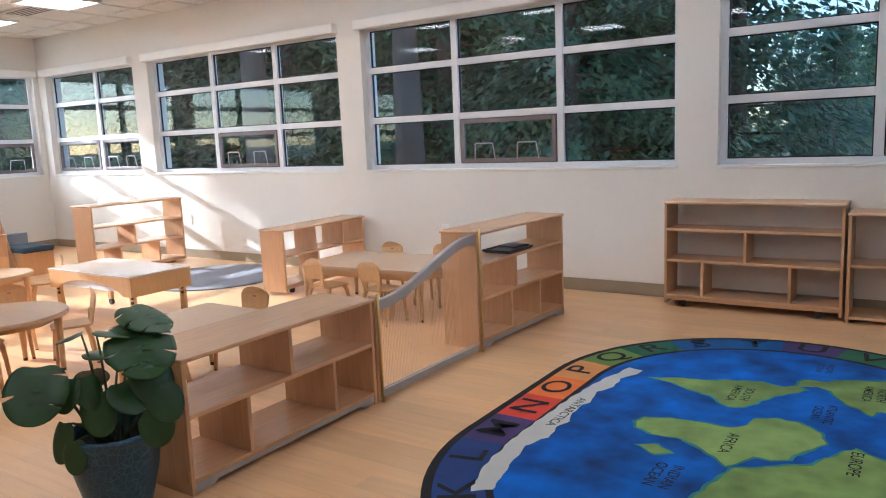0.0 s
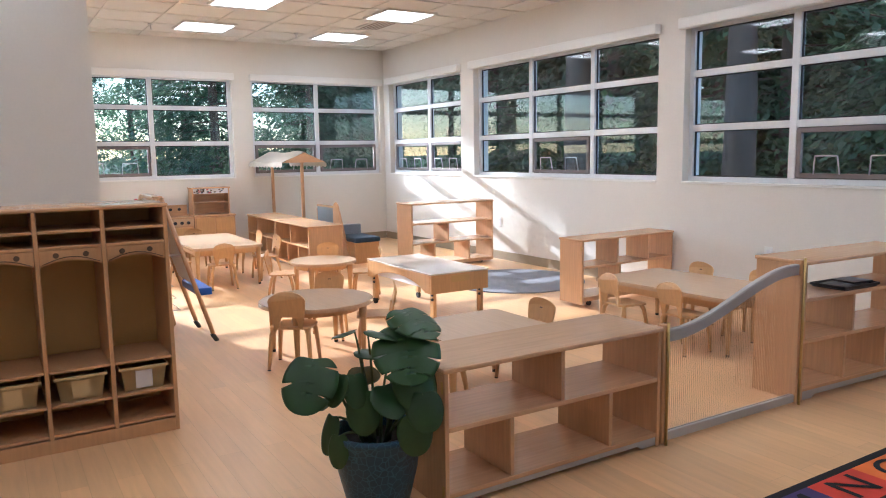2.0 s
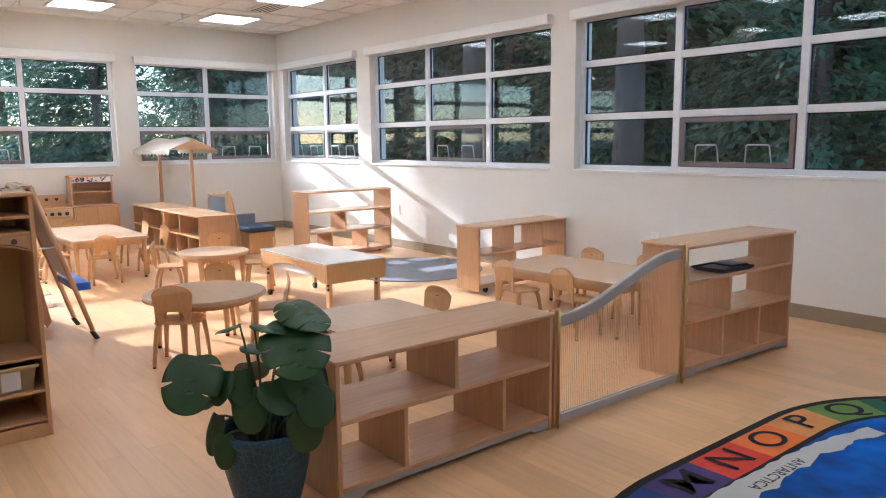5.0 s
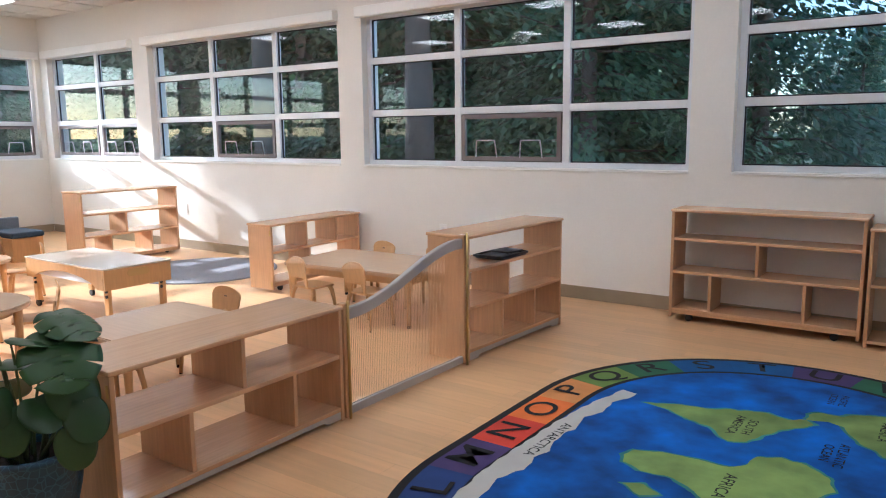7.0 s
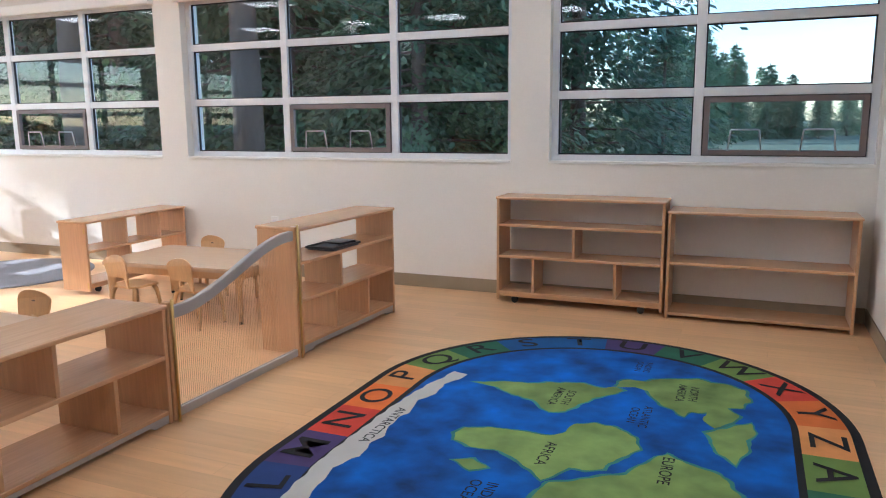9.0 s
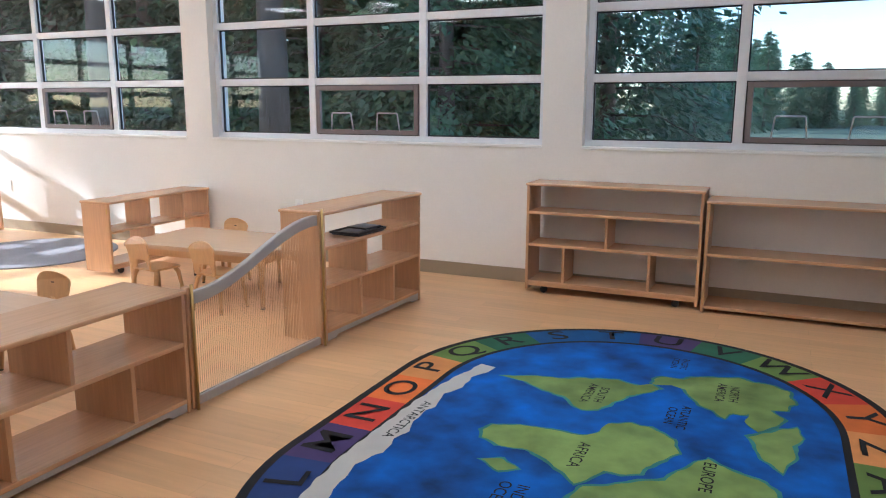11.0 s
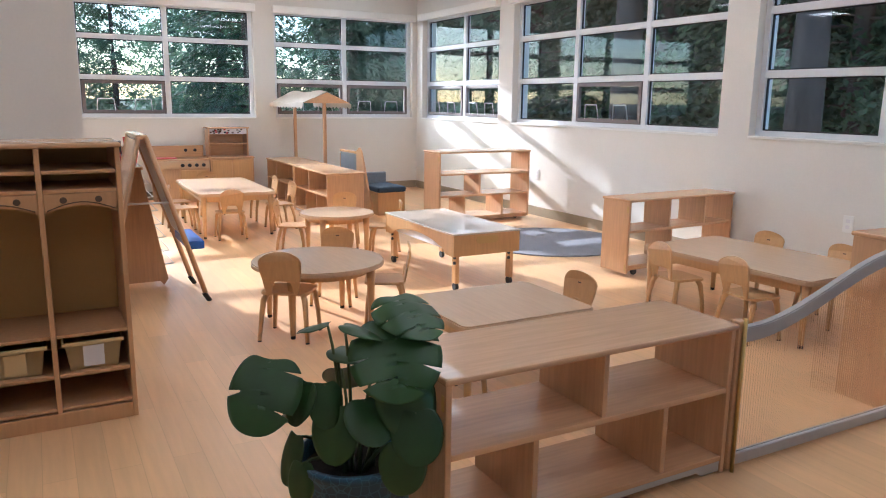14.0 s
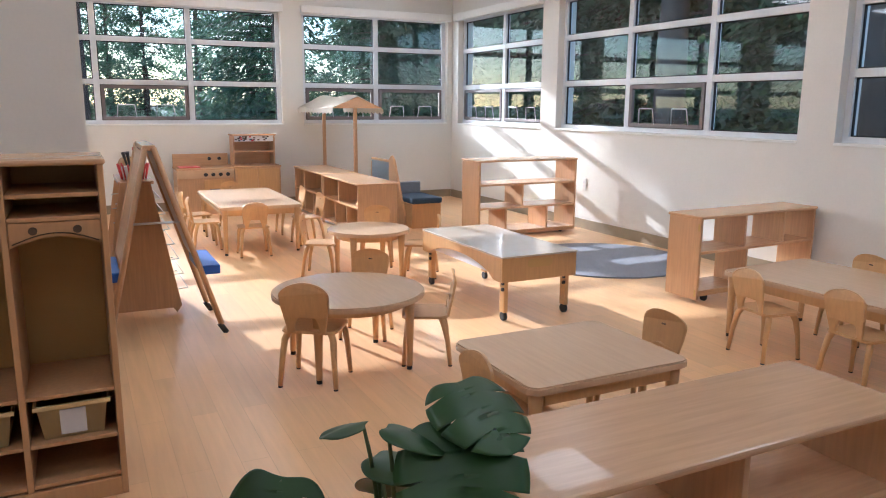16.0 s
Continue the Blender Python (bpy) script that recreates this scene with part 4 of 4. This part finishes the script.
def on_track(s, r):
    """Point and outward angle at distance s (metres, measured on radius RR) clockwise from the left end of the lower arc."""
    straight = RY1 - RY0
    half = math.pi * RR
    total = 2 * (straight + half)
    s %= total
    if s < straight:
        return RX - r, RY0 + s, 180.0
    s -= straight
    if s < half:
        a = math.pi - s / RR
        return RX + r * math.cos(a), RY1 + r * math.sin(a), math.degrees(a)
    s -= half
    if s < straight:
        return RX + r, RY1 - s, 0.0
    s -= straight
    a = -s / RR
    return RX + r * math.cos(a), RY0 + r * math.sin(a), math.degrees(a)


def pile(name, colour, spread=0.15, scale=9):
    return material(name, colour, 0.95, spread=spread, scale=scale, bump=0.25)


PILE_BLACK = pile("black_pile", (0.012, 0.012, 0.014))
SEA = pile("sea_pile", (0.004, 0.075, 0.33), 0.85, 5)
LAND = pile("land_pile", (0.20, 0.30, 0.085), 0.4, 7)
COAST = pile("coast_pile", (0.05, 0.22, 0.20), 0.3, 9)
ICE = pile("ice_pile", (0.55, 0.54, 0.50), 0.08, 8)
HUES = [pile("violet_pile", (0.07, 0.045, 0.15)), pile("red_pile", (0.62, 0.055, 0.03)), pile("orange_pile", (0.72, 0.17, 0.03)), pile("peach_pile", (0.72, 0.30, 0.09)),
        pile("green_pile", (0.16, 0.26, 0.06)), pile("dark_green_pile", (0.035, 0.14, 0.075)), pile("blue_pile", (0.01, 0.09, 0.28)), pile("indigo_pile", (0.02, 0.05, 0.19))]


def lettering(text, size, m, mat, parent, z=0.0):
    cu = bpy.data.curves.new("words", "FONT")
    cu.body, cu.size, cu.align_x, cu.align_y = text, size, "CENTER", "CENTER"
    cu.offset = size * 0.006
    tmp = bpy.data.objects.new("words", cu)
    scene.collection.objects.link(tmp)
    dg = bpy.context.evaluated_depsgraph_get()
    me = bpy.data.meshes.new_from_object(tmp.evaluated_get(dg))
    bpy.data.objects.remove(tmp)
    me.materials.clear()
    me.materials.append(mat)
    ob = new("letter" if len(text) == 1 else "word", me)
    ob.parent = parent
    ob.matrix_local = m
    return ob


rug = thing("alphabet_rug", "oval world-map rug with a rainbow alphabet border", "rug")
part("binding", slab(bmesh.new(), stadium(RR + 0.138), 0.0005, 0.009, 0.003), PILE_BLACK, rug, "black bound edge")
part("inner_line", slab(bmesh.new(), stadium(RR - 0.094), 0.0091, 0.0101), PILE_BLACK, rug)
part("sea", slab(bmesh.new(), stadium(RR - 0.122), 0.0102, 0.0112), SEA, rug, "mottled blue sea")
STEP = 2 * (RY1 - RY0 + math.pi * RR) / 26
L_AT = -0.24
ORDER = {"A": 4, "B": 5, "C": 6, "D": 7, "E": 0, "F": 1, "G": 2, "H": 3, "I": 5, "J": 6, "K": 7, "L": 7, "M": 0, "N": 1, "O": 2, "P": 3, "Q": 4, "R": 5, "S": 6, "T": 6, "U": 0, "V": 5, "W": 4, "X": 1, "Y": 2, "Z": 3}
for k in range(26):
    ch = chr(65 + k)
    s = L_AT + (k - 11) * STEP
    bm = bmesh.new()
    n = 6
    ins = [bm.verts.new((*on_track(s + STEP * (i / n - 0.5), RR - 0.094)[:2], 0.0105)) for i in range(n + 1)]
    outs = [bm.verts.new((*on_track(s + STEP * (i / n - 0.5), RR + 0.098)[:2], 0.0105)) for i in range(n + 1)]
    for i in range(n):
        bm.faces.new((ins[i], ins[i + 1], outs[i + 1], outs[i]))
    bmesh.ops.recalc_face_normals(bm, faces=bm.faces[:])
    bmesh.ops.solidify(bm, geom=bm.faces[:], thickness=0.001)
    block = part("letter_block", bm, HUES[ORDER[ch]], rug)
    x, y, a = on_track(s, RR)
    lettering(ch, 0.20, pose(x, y, 0.0135, 0, 0, a - 90) @ Matrix.Diagonal((1.2, 1, 1, 1)), PILE_BLACK, block)


def land(name, outline, mat, z, wobble=0.012, parent=rug, grow=0.0):
    """A land mass: the outline is cut finer and its edge roughened."""
    pts = [Vector((x, y)) for x, y in outline]
    c = sum(pts, Vector((0, 0))) / len(pts)
    if grow:
        pts = [p + (p - c).normalized() * grow for p in pts]
    fine = []
    for p, q in zip(pts, pts[1:] + pts[:1]):
        n = max(2, int((q - p).length / 0.02))
        for i in range(n):
            r = p.lerp(q, i / n)
            d = noise.noise_vector((r.x * 16, r.y * 16, 3.0)) * wobble * 1.6
            fine.append((r.x + d.x, r.y + d.y))
    bm = bmesh.new()
    f = bm.faces.new([bm.verts.new((x, y, z)) for x, y in fine])
    f.normal_update()
    if f.normal.z < 0:
        f.normal_flip()
    bmesh.ops.triangulate(bm, faces=[f])
    return part(name, bm, mat, parent)


SOUTH_AMERICA = ((-0.86, 5.84), (-0.72, 5.9), (-0.6, 5.92), (-0.5, 5.97), (-0.35, 6.01), (-0.25, 5.98), (-0.19, 6.02), (-0.15, 5.98), (-0.21, 5.91), (-0.29, 5.8), (-0.33, 5.7), (-0.36, 5.64), (-0.43, 5.61), (-0.52, 5.71), (-0.62, 5.75), (-0.74, 5.81))
AFRICA = ((-0.73, 5.25), (-0.7, 5.31), (-0.62, 5.35), (-0.48, 5.36), (-0.34, 5.37), (-0.31, 5.43), (-0.29, 5.51), (-0.22, 5.55), (-0.14, 5.55), (-0.04, 5.47), (0, 5.36), (-0.08, 5.24), (-0.1, 5.15), (-0.17, 5.12), (-0.22, 5.11), (-0.29, 4.99), (-0.33, 5.03), (-0.36, 5.06), (-0.49, 5.15), (-0.62, 5.15), (-0.7, 5.19))
NORTH_AMERICA = ((-0.19, 6.02), (-0.2, 6.09), (-0.15, 6.15), (-0.08, 6.14), (-0.01, 6.21), (0.15, 6.27), (0.28, 6.24), (0.36, 6.19), (0.39, 6.05), (0.35, 5.95), (0.3, 5.93), (0.34, 5.86), (0.32, 5.76), (0.25, 5.68), (0.2, 5.75), (0.22, 5.84), (0.15, 5.83), (0.13, 5.76), (0.08, 5.82), (0.02, 5.87), (0, 5.92), (-0.05, 6.02), (-0.12, 6.05))
GREENLAND = ((0.22, 5.62), (0.33, 5.73), (0.4, 5.78), (0.41, 5.68), (0.38, 5.6), (0.39, 5.53), (0.34, 5.36), (0.29, 5.43), (0.26, 5.53))
EURASIA = ((-0.26, 4.98), (-0.12, 5.06), (-0.02, 5.14), (0.04, 5.26), (0.10, 5.36), (0.18, 5.30), (0.30, 5.26), (0.36, 5.12), (0.46, 4.96), (0.46, 4.60), (0.36, 4.34), (0.20, 4.22), (0.02, 4.30), (-0.14, 4.40), (-0.22, 4.58), (-0.34, 4.66), (-0.30, 4.82))
ANTARCTICA = ((-0.93, 5.93), (-1.0, 5.95), (-1.06, 5.7), (-1.1, 5.3), (-1.11, 4.9), (-1.09, 4.58), (-1.02, 4.36), (-0.96, 4.4), (-0.99, 4.56), (-1.01, 4.68), (-1.03, 4.8), (-0.98, 4.92), (-1.0, 5.03), (-0.98, 5.12), (-1.01, 5.22), (-0.99, 5.38), (-1.01, 5.52), (-0.97, 5.62), (-0.98, 5.76), (-0.94, 5.84))
MADAGASCAR = ((-0.64, 5.02), (-0.56, 5.05), (-0.49, 5.00), (-0.55, 4.96))
AUSTRALIA = ((-0.62, 4.30), (-0.52, 4.42), (-0.40, 4.38), (-0.38, 4.24), (-0.48, 4.14), (-0.60, 4.18))
for nm, ol in (("south_america", SOUTH_AMERICA), ("africa", AFRICA), ("north_america", NORTH_AMERICA), ("greenland", GREENLAND), ("eurasia", EURASIA), ("island", MADAGASCAR), ("australia", AUSTRALIA)):
    land("coast", ol, COAST, 0.0116, grow=0.016)
    land("land", ol, LAND, 0.0120)
land("ice_cap", ANTARCTICA, ICE, 0.0120, 0.008)
for txt, x, y, size in (("SOUTH\nAMERICA", -0.41, 5.80, 0.055), ("AFRICA", -0.33, 5.20, 0.062), ("EUROPE", 0.11, 5.22, 0.062), ("NORTH\nAMERICA", 0.12, 6.05, 0.055), ("ANTARCTICA", -1.035, 5.22, 0.060), ("ATLANTIC\nOCEAN", -0.05, 5.70, 0.052), ("PACIFIC\nOCEAN", -0.12, 6.36, 0.045), ("INDIAN\nOCEAN", -0.47, 4.80, 0.060), ("ASIA", 0.12, 4.62, 0.07), ("ARCTIC\nOCEAN", 0.50, 5.05, 0.045)):
    lettering(txt, size, pose(x, y, 0.0127, 0, 0, -90), PILE_BLACK, rug)

# ---- outside: ground, trees, distance ----
bm = bmesh.new()
for x0, y0, x1, y1 in ((-600, -600, XW - T, 600), (XE + T, -600, 600, 600), (XW - T, YN + T, XE + T, 600), (XW - T, -600, XE + T, YS - T)):
    bm.faces.new([bm.verts.new(v) for v in ((x0, y0, -0.12), (x1, y0, -0.12), (x1, y1, -0.12), (x0, y1, -0.12))])
bmesh.ops.remove_doubles(bm, verts=bm.verts[:], dist=0.001)
solid("ground", bm, GRASS, "dry grassy ground running out to the horizon", "ground", kind="structure")
solid("roof", boxed(XW - T, YS - T, H + 0.301, XE + T, YN + T, H + 0.45), BUILDING, "flat roof slab over the room", "roof", kind="structure")


def twig_quads(bm, centre, way, spread, count, size, rnd, droop):
    """A spray of narrow needle-covered leaf blades round a centre."""
    for _ in range(count):
        p = centre + Vector((rnd.gauss(0, spread), rnd.gauss(0, spread), rnd.gauss(0, spread * 0.5)))
        d = (way + Vector((rnd.uniform(-0.8, 0.8), rnd.uniform(-0.8, 0.8), rnd.uniform(-0.5, 0.2) - droop))).normalized()
        side = d.cross(Vector((rnd.uniform(-0.5, 0.5), rnd.uniform(-0.5, 0.5), 1))).normalized() * size * rnd.uniform(0.18, 0.34)
        tip = p + d * size * rnd.uniform(0.7, 1.3)
        mid = p.lerp(tip, 0.5)
        bm.faces.new([bm.verts.new(v) for v in (p, mid + side, tip, mid - side)])


def conifer(name, label, m, height, trunk, reach, seed, first=0.12, boughs=46, mat=None, size=0.30, tufts=6, per=7):
    rnd = random.Random(seed)
    t = thing(name, label, "tree", m)
    bm = tube(bmesh.new(), [(0.03 * math.sin(k * 1.3), 0.03 * math.cos(k), height * k / 8) for k in range(9)], [trunk * (1 - 0.11 * k) + 0.01 for k in range(9)], 14)
    limbs = bm
    crown = bmesh.new()
    for k in range(boughs):
        u = first + (0.97 - first) * (k + rnd.random()) / boughs
        a = k * 2.399 + rnd.uniform(-0.4, 0.4)
        L = reach * (1 - u) ** 0.75 * rnd.uniform(0.65, 1.15) + 0.25
        d = Vector((math.cos(a), math.sin(a), 0))
        foot = Vector((0, 0, u * height))
        tip = foot + d * L + Vector((0, 0, -0.25 * L + rnd.uniform(-0.2, 0.2)))
        mid = foot.lerp(tip, 0.5) + Vector((0, 0, 0.10 * L))
        tube(limbs, [foot, mid, tip], [0.03 * (1 - u) + 0.012, 0.014, 0.005], 5)
        for j in range(tufts):
            f = 0.25 + 0.75 * (j + rnd.random()) / tufts
            c = foot.lerp(mid, f).lerp(mid.lerp(tip, f), f)
            twig_quads(crown, c, d, 0.10 + 0.07 * L, per, size, rnd, 0.45)
    part("trunk", limbs, BARK, t)
    part("crown", crown, mat or NEEDLE, t)
    return t


tree_a = conifer("conifer_tree", "tall dark green fir tree with drooping boughs", pose(-9.0, 19.0, -0.12), 15, 0.24, 3.6, 1, 0.05, 80, tufts=13, per=13, size=0.23)
tree_b = conifer("conifer_tree", "dense fir tree in shade", pose(-3.5, 20.0, -0.12), 14, 0.2, 3.4, 2, 0.03, 84, tufts=13, per=13, size=0.23)
tree_c = conifer("conifer_tree", "fir tree with needles coloured lighter as sunlit", pose(-5.0, 21.5, -0.12), 9.0, 0.16, 2.6, 3, 0.02, 72, mat=NEEDLE_SUNLIT, tufts=11, per=12, size=0.19)
big = conifer("conifer_tree", "large fir with a thick bare bark trunk", pose(-7.57, 13.0, -0.12), 17, 0.27, 3.0, 5, 0.19, 56, tufts=11, per=12, size=0.22)
rnd = random.Random(11)
north_rows = []
for row, (y, n) in enumerate(((16.5, 9), (22, 11), (28, 13))):
    for k in range(n):
        x = -30 + (25.0 - row * 1.5) * k / (n - 1)
        north_rows.append((x + rnd.uniform(-1, 1), y + rnd.uniform(-1.5, 1.5), rnd.uniform(0.85, 1.25)))
for k, (x, y, s) in enumerate(north_rows):
    src = (tree_a, tree_b, tree_a, tree_b, tree_c)[k % 5]
    o = copy_thing(src, pose(x, y, -0.12, 0, 0, rnd.uniform(0, 360)))
    o.scale = (s, s, s)
for x, y, s in ((-11.35, 13.0, 1.1), (-3.1, 15.8, 0.9)):
    o = copy_thing(big, pose(x, y, -0.12, 0, 0, rnd.uniform(0, 360)))
    o.scale = (s, s, s)
# beyond the play kitchen, kept north of the low sun's way in
for x, y, s in ((-19, 10.5, 0.8), (-22, 13, 1.0), (-25, 9.2, 0.9), (-20, 17, 1.0), (-28, 15, 1.2), (-33, 10.0, 1.0), (-28, 9.0, 0.7), (-40, 9.0, 1.1), (-17.5, 9.6, 0.5), (-35, 1.0, 0.85), (-34.5, 3.4, 0.85), (-37, -1.8, 0.8), (-34, 6.0, 0.85), (-39, 2.2, 0.95), (-37, 4.8, 0.9)):
    o = copy_thing((tree_c, tree_a, tree_b)[int(x) % 3] if x > -33 else tree_c, pose(x, y, -0.12, 0, 0, rnd.uniform(0, 360)))
    o.scale = (s, s, s)
# added fir whose high crown cuts the sun through the upper west panes
shading_fir = conifer("conifer_tree", "fir with high boughs and a bare lower trunk, added to shade the west panes", pose(-24.0, 3.5, -0.12), 16, 0.14, 2.3, 8, 0.50, 60, tufts=13, per=11, size=0.23)
# far trees past the open end
for k in range(84):
    x = -6 + 0.40 * k + rnd.uniform(-1, 1)
    y = 50 + rnd.uniform(-4, 10) + k * 0.6
    tall = max(4.1, 7.6 - 0.14 * k) * rnd.uniform(0.75, 1.1)
    s = tall / (9.0, 14.0)[k % 2]
    o = copy_thing((tree_c, tree_b)[k % 2], pose(x, y, -0.12, 0, 0, rnd.uniform(0, 360)))
    o.scale = (s, s, s)
for x, y, s in ((-6.4, 19.5, 1.1), (-2.2, 26, 0.52), (-1.6, 33, 0.55), (-3.2, 29, 0.48)):
    o = copy_thing(tree_c, pose(x, y, -0.12, 0, 0, rnd.uniform(0, 360)))
    o.scale = (s, s, s)


def undergrowth():
    rnd = random.Random(21)
    bm = bmesh.new()
    for _ in range(2600):
        x, y = rnd.uniform(-32, -3.0), rnd.uniform(14.2, 27)
        h = rnd.uniform(0.2, 2.6) * (0.6 + 0.4 * math.sin(x * 0.9) ** 2)
        twig_quads(bm, Vector((x, y, h)), Vector((0, -0.4, 0.5)), 0.35, 16, 0.20, rnd, 0.0)
    for _ in range(700):
        x, y = rnd.uniform(-34, -16), rnd.uniform(8, 18)
        twig_quads(bm, Vector((x, y, rnd.uniform(0.1, 1.3))), Vector((0.4, 0, 0.5)), 0.35, 9, 0.3, rnd, 0.0)
    return solid("undergrowth", bm, BRUSH, "tangled green shrubs under the trees", "shrubs", kind="stuff")


undergrowth()
for x, y, w, h in ((34, 160, 7, 15), (46, 170, 6, 18), (60, 165, 9, 13), (22, 175, 8, 10)):
    t = thing("far_tower", "pale distant high-rise building past the trees", "building", pose(x, y, -0.12))
    part("wall", boxed(0, 0, 0, w, w, h), BUILDING, t)
    part("roof", boxed(-0.2, -0.2, h, w + 0.2, w + 0.2, h + 0.5), BUILDING, t)
    for i in range(int(h / 3)):
        part("window_band", boxed(0.6, -0.06, 1.2 + 3 * i, w - 0.6, -0.002, 2.6 + 3 * i), GREY_CLOTH, t)
